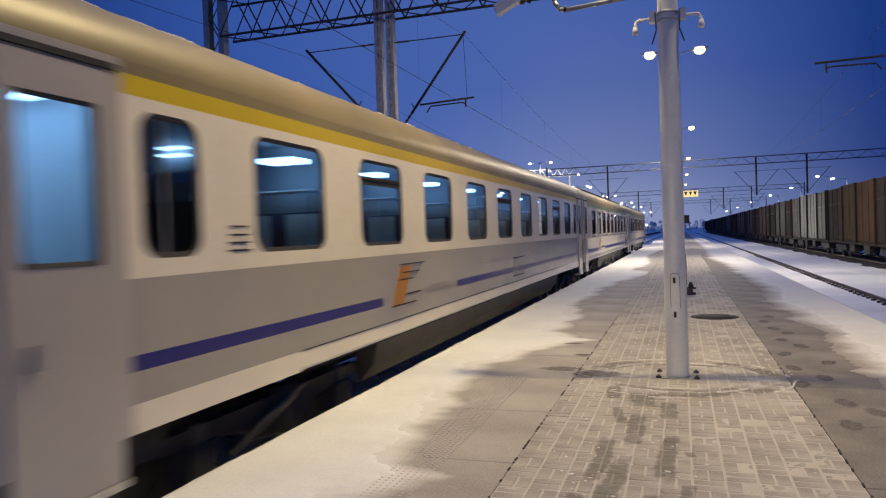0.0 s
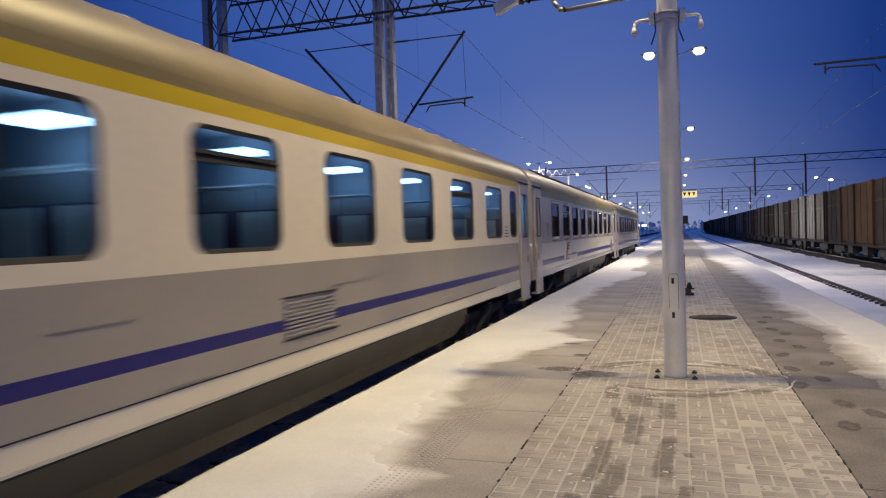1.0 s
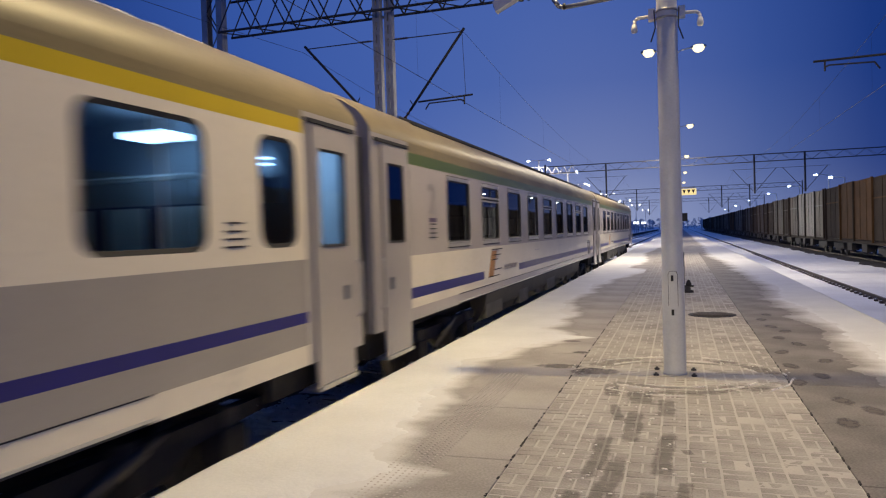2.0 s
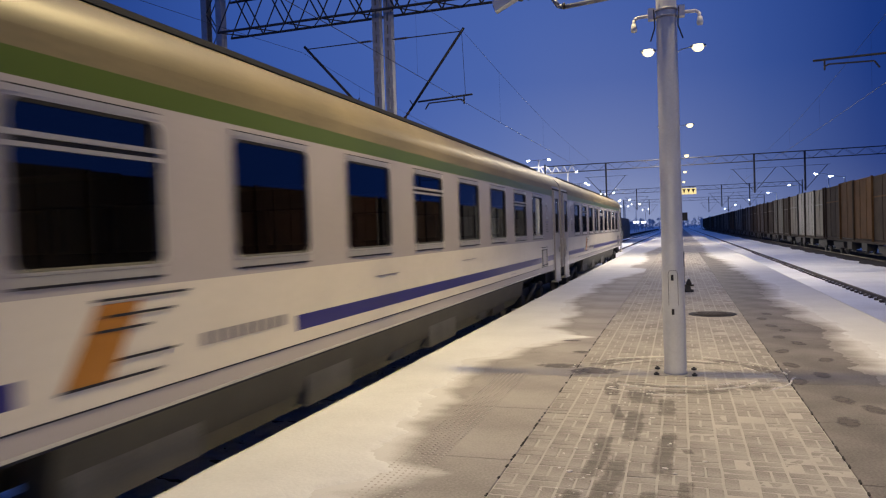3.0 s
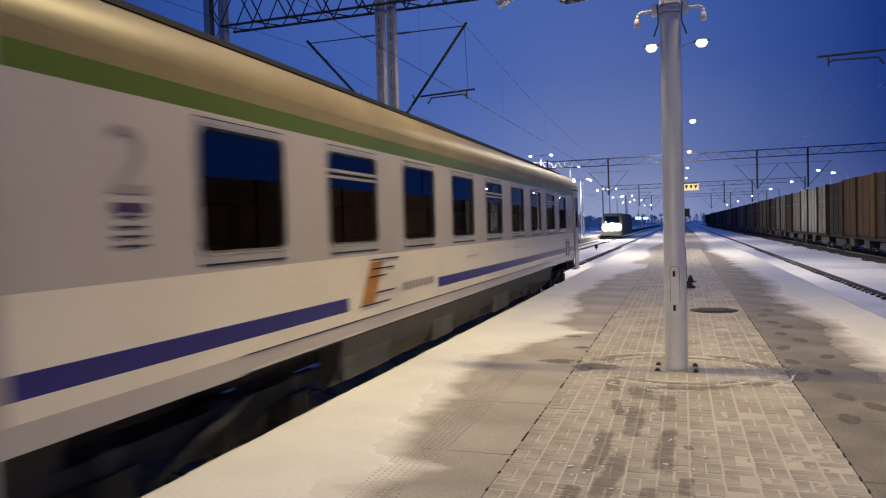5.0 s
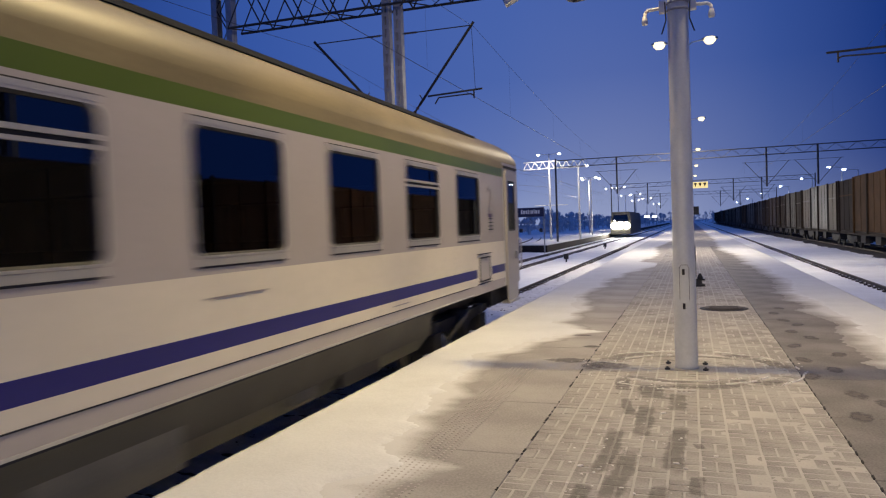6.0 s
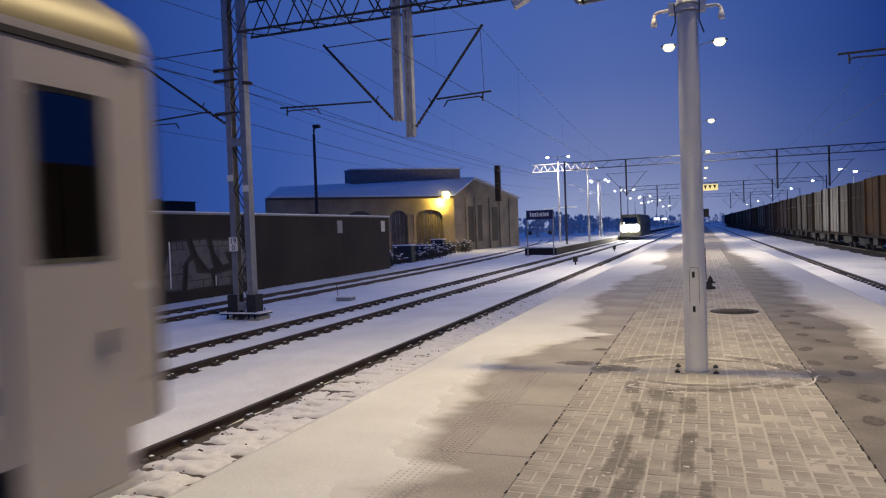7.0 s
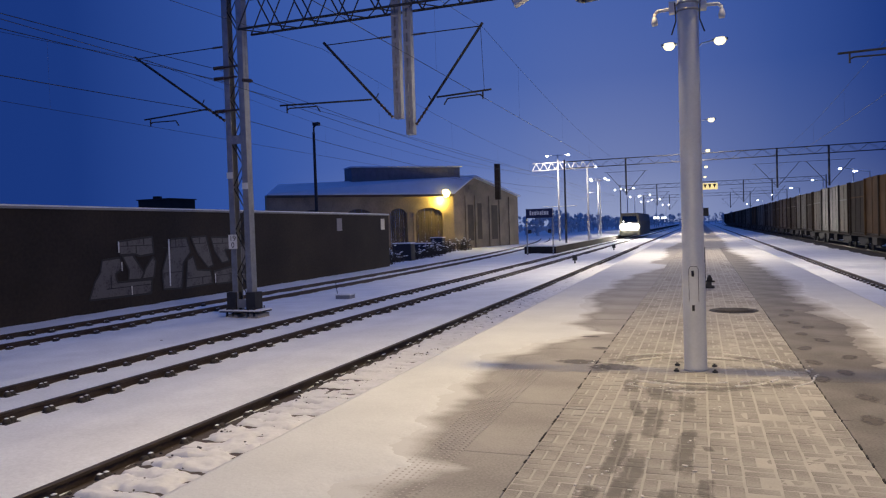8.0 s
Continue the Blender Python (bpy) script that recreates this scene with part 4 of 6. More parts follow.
    writing("number", "19", 0.22, pose(0, -0.014, 0.09, 90, 0, 0), INK, k)
    writing("number", "0", 0.22, pose(0, -0.014, -0.10, 90, 0, 0), INK, k)
    return p


build_portal()


def build_far_portal(y, label):
    p = holder("catenary_portal", (0, 0, 0), label, "catenary portal", "overhead line portals")
    bm = bmesh.new()
    lattice(bm, (-11.6, y, 6.9), (17, y, 6.9), 0.62, 0.5, 1.6, 0.010, 0.022)
    part("truss", bm, FAR_STEEL, p)
    for x in (-11.75, 17.2):
        bm = bmesh.new()
        rod(bm, (x, y, RAIL - 0.2), (x, y, 7.7), 0.11, 0.08, n=8)
        part("mast", bm, FAR_STEEL, p)
    for x in (-6.2, 6.2, 10.1):
        bm = bmesh.new()
        box(bm, x - 0.07, x + 0.07, y - 0.1, y + 0.1, 4.2, 7.5)
        rod(bm, (x + 0.1, y, 4.4), (x + 1.7, y, 6.3), 0.025, n=5)
        rod(bm, (x - 0.1, y, 4.4), (x - 1.7, y, 6.3), 0.025, n=5)
        rod(bm, (x - 1.9, y, 6.3), (x + 1.9, y, 6.3), 0.016, n=5)
        part("drop_post", bm, FAR_STEEL, p)


build_far_portal(66.0, "distant lattice portal over the tracks against the dusk sky")
build_far_portal(115.0, "far lattice portal over the tracks fading in the haze")
build_far_portal(164.0, "very far lattice portal over the tracks")


def build_wires():
    for axis, top, low in ((AXIS_1, 6.60, 4.86), (AXIS_2, 6.62, 4.92), (-15.3, 6.95, 5.0), (AXIS_R, 6.6, 4.86)):
        bm = bmesh.new()
        for y0, y1 in ((-32, 17), (17, 66), (66, 115), (115, 164)):
            pts = [(axis, y0 + (y1 - y0) * k / 14, top - 0.95 * 4 * (k / 14) * (1 - k / 14) * (1.0 if y0 < 100 else 0.6)) for k in range(15)]
            for a, b in zip(pts, pts[1:]):
                rod(bm, a, b, 0.0055, n=4, caps=False)
            for k in (1, 3, 5, 7, 9, 11, 13):
                rod(bm, pts[k], (axis, pts[k][1], low), 0.002, n=3, caps=False)
        rod(bm, (axis, -32, low), (axis, 164, low), 0.006, n=5, caps=False)
        thing("overhead_wire", bm, WIRE, "overhead contact wire hung from its carrier above a track", "overhead wire", "overhead wires")
    for x, z in ((-12.82, 6.42), (-12.82, 6.12), (-12.84, 5.2)):
        bm = bmesh.new()
        for y0, y1 in ((-32, 17), (17, 66), (66, 115)):
            pts = [(x, y0 + (y1 - y0) * k / 12, z - 0.5 * 4 * (k / 12) * (1 - k / 12)) for k in range(13)]
            for a, b in zip(pts, pts[1:]):
                rod(bm, a, b, 0.009, n=4, caps=False)
        thing("feeder_cable", bm, WIRE, "dark feeder cable slung along the masts", "cable", "overhead wires")


build_wires()


# ---- the dark wall beyond the third track ----
def build_wall():
    turn = math.degrees(math.atan2(32.7, -1.05))
    w = holder("wall_west", (-18.02, 2.0, 0), "long sooty concrete wall with a snowy coping and silver graffiti", "wall", kind="structure", turn=turn)
    # along the wall is local x, its face looks to local -y
    length = 40.75
    bm = bmesh.new()
    box(bm, -12, length, 0, 0.3, -1.0, 2.66)
    part("panels", bm, WALL_DARK, w)
    bm = bmesh.new()
    box(bm, -12, length + 0.05, -0.07, 0.37, 2.66, 2.73)
    soften(bm, 0.02)
    part("coping", bm, CONCRETE, w)
    bm = bmesh.new()
    box(bm, -12, length + 0.05, -0.06, 0.36, 2.731, 2.775)
    soften(bm, 0.015)
    part("coping_snow", bm, TRACK_SNOW, w)
    for x in (33.2, 39.4):
        bm = bmesh.new()
        box(bm, x, x + 0.62, -0.03, 0.002, 1.75, 2.45)
        part("notice", bm, PALE_MARK, w, "faded pale notice panel")

    def paint(polys, mat, y, name):
        bm = bmesh.new()
        for p in polys:
            slab(bm, [(u - 2.0, y, z) for u, z in p], (0, -0.006, 0))
        part(name, bm, mat, w)

    # one letter after another: pale fields with a dark, broken outline
    letters = (
        ((17.45, -0.26), (17.70, 0.30), (17.95, 0.60), (18.05, 1.00), (18.85, 1.06), (19.00, 0.72), (18.62, 0.50), (18.70, 0.22), (20.35, 0.20), (20.30, -0.30)),
        ((18.85, 1.14), (18.80, 1.60), (20.45, 1.74), (20.50, 1.12), (19.80, 1.06), (19.60, 1.14)),
        ((18.95, 1.10), (19.45, 1.12), (19.98, 0.46), (19.80, 0.24), (19.20, 0.26), (19.25, 0.60)),
        ((19.85, 0.24), (20.05, 0.62), (20.45, 1.02), (20.60, 0.86), (20.45, 0.26)),
        ((20.95, -0.22), (20.90, 0.45), (21.30, 1.30), (21.45, 1.62), (22.35, 1.66), (22.55, 1.10), (22.10, 0.70), (21.95, -0.26)),
        ((22.20, -0.28), (22.35, 0.80), (22.70, 0.92), (22.90, 0.38), (23.75, 0.30), (23.90, -0.24)),
        ((22.62, 1.66), (23.55, 1.70), (23.78, 1.02), (23.95, 0.50), (23.60, 0.42), (22.95, 1.02)),
        ((23.85, 1.64), (25.55, 1.60), (25.60, 1.12), (24.75, 1.10), (25.05, 0.62), (24.55, 0.56), (24.05, 1.08)),
        ((23.95, 0.24), (25.10, 0.36), (26.10, 0.34), (26.25, -0.30), (24.10, -0.28)),
        ((25.35, 1.04), (26.25, 1.30), (26.70, 0.70), (26.50, 0.10), (25.95, 0.46)),
    )
    paint(letters, GRAFFITI, -0.004, "graffiti")
    lines = []
    for p in letters:
        cx, cz = sum(u for u, z in p) / len(p), sum(z for u, z in p) / len(p)
        for (ua, za), (ub, zb) in zip(p, p[1:] + p[:1]):
            du, dz = ub - ua, zb - za
            l = math.hypot(du, dz)
            k = 0.035 / l
            lines.append(((ua - dz * k, za + du * k), (ub - dz * k, zb + du * k), (ub + dz * k, zb - du * k), (ua + dz * k, za - du * k)))
    # courses of the blockwork show as breaks in the paint
    for u0, u1, z in ((18.9, 20.4, 1.42), (18.2, 20.3, 0.02), (21.0, 22.3, 1.30), (22.3, 23.8, 0.06), (22.7, 23.5, 1.40), (24.0, 25.5, 1.36), (24.1, 26.1, 0.05), (21.0, 22.0, 0.36)):
        lines.append(((u0, z), (u1, z), (u1, z + 0.03), (u0, z + 0.03)))
    for u, z0, z1 in ((19.2, 1.42, 1.68), (19.62, 1.18, 1.42), (20.0, 1.42, 1.70), (18.4, 0.05, 0.5), (19.3, -0.24, 0.02), (21.7, 1.3, 1.62), (23.1, 1.4, 1.66), (24.6, 1.36, 1.6), (25.1, -0.24, 0.05), (23.2, -0.2, 0.06)):
        lines.append(((u, z0), (u + 0.035, z0), (u + 0.035, z1), (u, z1)))
    paint(lines, GRAF_LINE, -0.012, "graffiti_outline")
    drips = tuple(((x, a), (x + w, a), (x + w * 0.8, b), (x, b)) for x, a, b, w in ((21.28, 1.62, -0.12, 0.075), (18.78, 1.60, 1.22, 0.06), (24.02, 0.15, -0.24, 0.05), (25.62, 1.1, 0.75, 0.05), (18.9, 0.9, 0.6, 0.04), (19.32, 0.05, -0.26, 0.04)))
    paint(drips, WHITE, -0.020, "white_drips")


build_wall()


def build_track_box():
    b = holder("trackside_box", (-11.75, 22.1, SNOW), "small grey trackside box with snow on its lid and a stake", "trackside box")
    bm = bmesh.new()
    box(bm, -0.28, 0.28, -0.18, 0.18, -0.05, 0.16)
    soften(bm, 0.02)
    part("casing", bm, STEEL, b)
    bm = bmesh.new()
    box(bm, -0.30, 0.30, -0.2, 0.2, 0.161, 0.20)
    soften(bm, 0.015)
    part("snow_lid", bm, TRACK_SNOW, b)
    bm = bmesh.new()
    rod(bm, (-0.32, 0.1, -0.1), (-0.42, 0.1, 0.62), 0.012, n=6)
    part("stake", bm, DARK_STEEL, b)
    for x, y in ((-7.14, 42.8), (-7.1, 63.0)):
        d = holder("dwarf_signal", (x, y, SNOW), "low black dwarf post between the tracks", "dwarf signal", "dwarf signals")
        bm = bmesh.new()
        rod(bm, (0, 0, -0.1), (0, 0, 0.22), 0.05, n=8)
        part("stem", bm, BLACK, d)
        bm = bmesh.new()
        box(bm, -0.13, 0.13, -0.1, 0.1, 0.2, 0.52)
        soften(bm, 0.04)
        part("head", bm, BLACK, d)
    bm = bmesh.new()
    turned(bm, (0, 0, -0.05), ((0.09, 0), (0.07, 0.05), (0.03, 0.085)), n=8)
    clod = thing("clod", bm, CLIP, "dark clod lying on the snow between the tracks", "stone")
    clod.matrix_basis = pose(-11.6, 12.9, SNOW)


build_track_box()


# ---- old engine shed ----
def build_shed():
    s = holder("engine_shed", (0, 0, 0), "old plastered engine shed with arched gates and a snowy roof", "building")
    P0, P1, P2, P3 = Vector((-40.3, 60, 0)), Vector((-26.2, 76, 0)), Vector((-22.6, 91.5, 0)), Vector((-50, 84, 0))
    A, A0 = Vector((-25.2, 80.3, 7.75)), Vector((-43.0, 66.5, 6.95))
    eave, low = 5.55, -0.8
    d = (P0 - P1)
    L = d.length
    u = d.normalized()
    nrm = Vector((u.y, -u.x, 0))
    if nrm.dot(-P1) < 0:
        nrm = -nrm
    gates = ((1.5, 4.9), (5.95, 8.0), (10.0, 13.0), (15.0, 18.0))
    bm = bmesh.new()

    def wall_piece(a, b, z0, z1):
        p, q = P1 + u * a, P1 + u * b
        slab(bm, [(p.x, p.y, z0), (q.x, q.y, z0), (q.x, q.y, z1), (p.x, p.y, z1)], -nrm * 0.45)

    spring, top = 3.3, 4.05
    cursor = 0.0
    for a, b in gates:
        wall_piece(cursor, a, low, eave)
        wall_piece(a, b, top, eave)
        n = 10
        for k in range(n):
            xa, xb = a + (b - a) * k / n, a + (b - a) * (k + 1) / n
            za = spring + (top - spring) * (1 - (2 * k / n - 1) ** 2) ** 0.5
            zb = spring + (top - spring) * (1 - (2 * (k + 1) / n - 1) ** 2) ** 0.5
            p, q = P1 + u * xa, P1 + u * xb
            slab(bm, [(p.x, p.y, za), (q.x, q.y, zb), (q.x, q.y, top), (p.x, p.y, top)], -nrm * 0.45)
        cursor = b
    wall_piece(cursor, L, low, eave)
    for a, b in gates:
        for x in (a - 0.35, b + 0.0):
            p, q = P1 + u * x + nrm * 0.08, P1 + u * (x + 0.3) + nrm * 0.08
            slab(bm, [(p.x, p.y, low), (q.x, q.y, low), (q.x, q.y, 3.6), (p.x, p.y, 3.6)], -nrm * 0.078)
    part("wall", bm, SHED, s)
    for a, b in gates:
        gate = new("gate")
        gate.parent = s
        n = 8
        for k in range(n):
            bm = bmesh.new()
            xa, xb = a + (b - a) * k / n + 0.02, a + (b - a) * (k + 1) / n - 0.02
            p, q = P1 + u * xa - nrm * (0.22 + 0.012 * (k % 2)), P1 + u * xb - nrm * (0.22 + 0.012 * (k % 2))
            slab(bm, [(p.x, p.y, low), (q.x, q.y, low), (q.x, q.y, top), (p.x, p.y, top)], -nrm * 0.06)
            part("board", bm, SHED_DARK, gate)
    # gable wall
    bm = bmesh.new()
    g = (P2 - P1).normalized()
    gn = Vector((g.y, -g.x, 0))
    ap = P1 + g * ((A - P1).dot(g))
    slab(bm, [(P1.x, P1.y, low), (P2.x, P2.y, low), (P2.x, P2.y, 5.6), (ap.x, ap.y, 7.62), (P1.x, P1.y, eave)], -gn * 0.4)
    for x in (2.4, 4.6, 8.0, 10.6, 13.2):
        p, q = P1 + g * x + gn * 0.12, P1 + g * (x + 0.45) + gn * 0.12
        slab(bm, [(p.x, p.y, low), (q.x, q.y, low), (q.x, q.y, 5.5), (p.x, p.y, 5.5)], -gn * 0.119)
    part("gable_wall", bm, SHED, s)
    for a, b, z0, z1 in ((5.3, 6.3, 0.3, 4.6), (2.95, 4.3, 0.2, 4.4), (8.7, 10.2, 0.2, 4.4)):
        bm = bmesh.new()
        p, q = P1 + g * a + gn * 0.02, P1 + g * b + gn * 0.02
        slab(bm, [(p.x, p.y, z0), (q.x, q.y, z0), (q.x, q.y, z1), (p.x, p.y, z1)], -gn * 0.018)
        part("gable_window", bm, SHED_DARK, s, "tall dark blind window")
    bm = bmesh.new()
    p, q = P1 + g * 3.3 + gn * 0.03, P1 + g * 5.2 + gn * 0.03
    slab(bm, [(p.x, p.y, 6.2), (q.x, q.y, 6.2), (q.x, q.y, 6.75), (p.x, p.y, 6.75)], -gn * 0.028)
    part("gable_plate", bm, PALE_POST, s)
    # roof
    out_ = nrm * 0.5
    bm = bmesh.new()
    e0, e1 = P0 + out_, P1 + out_ + g * -0.3
    slab(bm, [(e0.x, e0.y, eave - 0.02), (e1.x, e1.y, eave - 0.02), (A.x + gn.x * 0.4, A.y + gn.y * 0.4, A.z), tuple(A0)], (0, 0, 0.14))
    slab(bm, [(P2.x + gn.x * 0.4, P2.y, 5.6), (P3.x, P3.y, 5.6), tuple(A0), (A.x + gn.x * 0.4, A.y + gn.y * 0.4, A.z)], (0, 0, 0.14))
    part("roof", bm, ROOF_SNOW, s, "snow-covered roof")
    bm = bmesh.new()
    slab(bm, [(e0.x, e0.y, eave - 0.26), (e1.x, e1.y, eave - 0.26), (e1.x, e1.y, eave - 0.03), (e0.x, e0.y, eave - 0.03)], -nrm * 0.1)
    part("eaves_board", bm, SHED_DARK, s)
    # roof lantern along the ridge
    bm = bmesh.new()
    r = A0 - A
    a, b = A + r * 0.10, A + r * 0.66
    side = nrm * 1.1
    corner = [a + side, b + side, b - side, a - side]
    slab(bm, [(c.x, c.y, 6.75) for c in corner], (0, 0, 2.0))
    n = 18
    for k in range(n + 1):
        p = a + side + (b - a) * k / n
        rod(bm, (p.x + nrm.x * 0.03, p.y + nrm.y * 0.03, 6.9), (p.x + nrm.x * 0.03, p.y + nrm.y * 0.03, 8.7), 0.05, n=4)
    lantern = part("roof_lantern", bm, LANTERN, s, "grey frosted roof lantern")
    bm = bmesh.new()
    corner = [a + side * 1.25 - (b - a) * 0.02, b + side * 1.25 + (b - a) * 0.02, b - side * 1.25, a - side * 1.25]
    slab(bm, [(c.x, c.y, 8.76) for c in corner], (0, 0, 0.12))
    part("lantern_roof", bm, ROOF_SNOW, lantern)
    bm = bmesh.new()
    c = Vector((-22.9, 83.0, 0))
    box(bm, c.x - 0.3, c.x + 0.3, c.y - 0.3, c.y + 0.3, 5.0, 9.3)
    part("chimney", bm, WALL_DARK, s)
    at = P1 + u * 1.25 + nrm * 0.5
    l = holder("wall_lamp", (at.x, at.y, 5.62), "yellow sodium lamp glowing on the shed wall", "wall lamp")
    bm = bmesh.new()
    bmesh.ops.create_uvsphere(bm, u_segments=16, v_segments=10, radius=0.42)
    part("globe", bm, SODIUM, l)
    bm = bmesh.new()
    rod(bm, (0, 0, 0.35), tuple(-nrm * 0.52 + Vector((0, 0, 0.45))), 0.04, n=6)
    part("bracket", bm, DARK_STEEL, l)
    data = bpy.data.lights.new("wall_lamp_light", "POINT")
    data.energy, data.color, data.shadow_soft_size = 1000, (1.0, 0.70, 0.12), 0.25
    new("wall_lamp_light", data).location = at + u * 0.55 - nrm * 0.05 + Vector((0, 0, 4.85))


build_shed()


def build_bushes():
    rnd = random.Random(5)
    for k in range(16):
        f = k / 15
        x, y = -20.6 - 3.6 * f + rnd.uniform(-0.6, 0.6), 44.5 + 28 * f + rnd.uniform(-0.8, 0.8)
        h = rnd.uniform(0.7, 1.5)
        b = holder("bush", (x, y, SNOW), "leafless bush with snow on its twigs beside the track", "bush", "bushes by the shed")
        bm, caps = bmesh.new(), bmesh.new()
        for _ in range(46):
            a, lean = rnd.random() * 6.28, rnd.uniform(0.1, 0.9)
            p = Vector((rnd.uniform(-0.5, 0.5), rnd.uniform(-0.4, 0.4), 0))
            q = p + Vector((math.cos(a) * lean * h * 0.5, math.sin(a) * lean * h * 0.5, h * rnd.uniform(0.45, 1)))
            rod(bm, p, q, 0.022, 0.008, n=4)
            for _ in range(3):
                m = p + (q - p) * rnd.uniform(0.4, 1)
                e = m + Vector((rnd.uniform(-0.3, 0.3), rnd.uniform(-0.3, 0.3), rnd.uniform(0.05, 0.3)))
                rod(bm, m, e, 0.012, 0.005, n=3)
            if rnd.random() < 0.3:
                bmesh.ops.create_icosphere(caps, subdivisions=1, radius=1, matrix=Matrix.Translation(q) @ Matrix.Diagonal((0.1, 0.1, 0.045, 1)))
        part("twig_crown", bm, TWIG, b)
        part("snow_cap", caps, TRACK_SNOW, b)
    for x, y, w, h in ((-21.6, 50.5, 1.5, 1.3), (-23.2, 58, 1.7, 1.1), (-23.8, 64, 1.2, 1.5)):
        c = holder("cable_cabinet", (x, y, SNOW), "dark metal cabinet with snow on top beside the shed", "cabinet", "cabinets by the shed")
        bm = bmesh.new()
        box(bm, -w / 2, w / 2, -0.4, 0.4, -0.05, h)
        soften(bm, 0.03)
        part("body", bm, DARK_STEEL, c)
        bm = bmesh.new()
        box(bm, -w / 2 - 0.03, w / 2 + 0.03, -0.43, 0.43, h + 0.001, h + 0.09)
        soften(bm, 0.03)
        part("snow_cap", bm, TRACK_SNOW, c)


build_bushes()


def dark_lamp(x, y, top):
    d = holder("yard_lamp", (x, y, SNOW), "unlit dark yard lamp post with a cranked head", "lamp post")
    bm = bmesh.new()
    rod(bm, (0, 0, 0), (0, 0, top - 0.5 - SNOW), 0.12, 0.085, n=10)
    part("pole", bm, DARK_STEEL, d)
    bm = bmesh.new()
    path_rod(bm, ((0, 0, top - 0.55 - SNOW), (0.02, 0, top - 0.15 - SNOW), (0.3, 0, top + 0.05 - SNOW)), 0.06, n=8)
    box(bm, 0.0, 0.42, -0.14, 0.14, top - 0.08 - SNOW, top + 0.12 - SNOW)
    part("head", bm, DARK_STEEL, d)


dark_lamp(-23.1, 40.0, 8.6)


# ---- second platform with its sign and lights ----
def build_second_platform():
    p = holder("platform_2", (0, 0, 0), "distant island platform with snow on top and a dark end wall", "platform", kind="structure")
    bm = bmesh.new()
    pts = [(-11.1, 57.4), (-11.1, 420), (-30, 420), (-16.6, 110), (-14.1, 59.0)]
    slab(bm, [(x, y, -0.8) for x, y in pts], (0, 0, 0.72))
    part("platform_wall", bm, WALL_DARK, p)
    bm = bmesh.new()
    slab(bm, [(x, y, -0.078) for x, y in pts], (0, 0, 0.075))
    part("platform_snow", bm, SNOW_M, p)
    s = holder("station_sign", (-12.08, 56.0, SNOW), "dark blue station name board on two posts in the snow", "sign")
    for x in (-1.05, 1.05):
        bm = bmesh.new()
        rod(bm, (x, 0, -0.1), (x, 0, 3.75), 0.05, n=8)
        part("post", bm, STEEL, s)
    bm = bmesh.new()
    box(bm, -1.08, 1.08, -0.08, -0.03, 2.98, 3.72)
    soften(bm, 0.02)
    board = part("board", bm, SIGN_BLUE, s)
    bm = bmesh.new()
    x = -0.78
    for k, w in enumerate((0.13, 0.15, 0.15, 0.08, 0.08, 0.15, 0.08, 0.15, 0.15)):
        box(bm, x, x + w, -0.088, -0.081, 3.22, 3.50 if k % 3 else 3.56)
        x += w + 0.05
    part("lettering", bm, WHITE, board)
    bm = bmesh.new()
    for x in (-0.82, 0.8):
        turned(bm, (x, -0.02, 1.75), ((0.12, 0), (0.16, 0.1), (0.12, 0.3)), n=10)
    part("speaker", bm, DARK_STEEL, s)

    def twin(x, y, h, glow, watts=0.0):
        l = holder("lamp_post", (x, y, -0.01), "distant pale lamp post with two lit heads", "lamp post", "lamp posts of the second platform")
        bm = bmesh.new()
        rod(bm, (0, 0, 0), (0, 0, h), 0.11, 0.07, n=10)
        part("pole", bm, POLE_M, l)
        bm = bmesh.new()
        path_rod(bm, ((-1.1, 0, h), (0, 0, h - 0.1), (1.1, 0, h)), 0.035, n=6)
        part("arm", bm, POLE_M, l)
        for dx in (-1.1, 1.1):
            bm = bmesh.new()
            turned(bm, (dx, 0, h - 0.1), ((0.08, -0.05), (0.14, 0.0), (0.14, 0.05), (0.07, 0.08)), n=10)
            part("lamp_head", bm, glow, l)
        if watts:
            for dx in (-1.1, 1.1):
                lamp("lamp_light", pose(x + dx, y - 1.2, h - 0.35), watts / 2, 0.4, (1.0, 0.88, 0.72))

    twin(-13.7, 73.2, 8.95, FAR_GLOW, 420)
    for y in (110, 150, 195, 245):
        twin(-13.8 - (y - 73) * 0.02, y, 8.6, FAR_GLOW, 600 if y < 160 else 0)
    for x, y, h in ((-12.4, 95.7, 7.5), (-12.0, 129.0, 7.8), (-12, 172, 8.0), (-12, 217, 8.3), (-12, 280, 8.0)):
        twin(x, y, h, FAR_GLOW)
    t = holder("lighting_truss", (0, 0, 0), "white lattice beam with lamps between two posts on the far platform", "lighting truss")
    bm = bmesh.new()
    lattice(bm, (-16.4, 73.2, 7.4), (-9.9, 73.2, 7.4), 0.75, 0.10, 0.80, 0.032, 0.042)
    part("beam", bm, POLE_M, t)
    bm = bmesh.new()
    rod(bm, (-10.7, 73.2, -0.01), (-10.7, 73.2, 7.4), 0.10, 0.08, n=10)
    part("post", bm, POLE_M, t)
    bm = bmesh.new()
    turned(bm, (-9.8, 73.2, 7.45), ((0.08, -0.05), (0.14, 0.0), (0.14, 0.05), (0.07, 0.08)), n=10)
    part("lamp_head", bm, FAR_GLOW, t)
    bm = bmesh.new()
    rod(bm, (-15.4, 73.2, 3.6), (-11.9, 73.2, 3.6), 0.04, n=6)
    part("crossbar", bm, POLE_M, t)


build_second_platform()


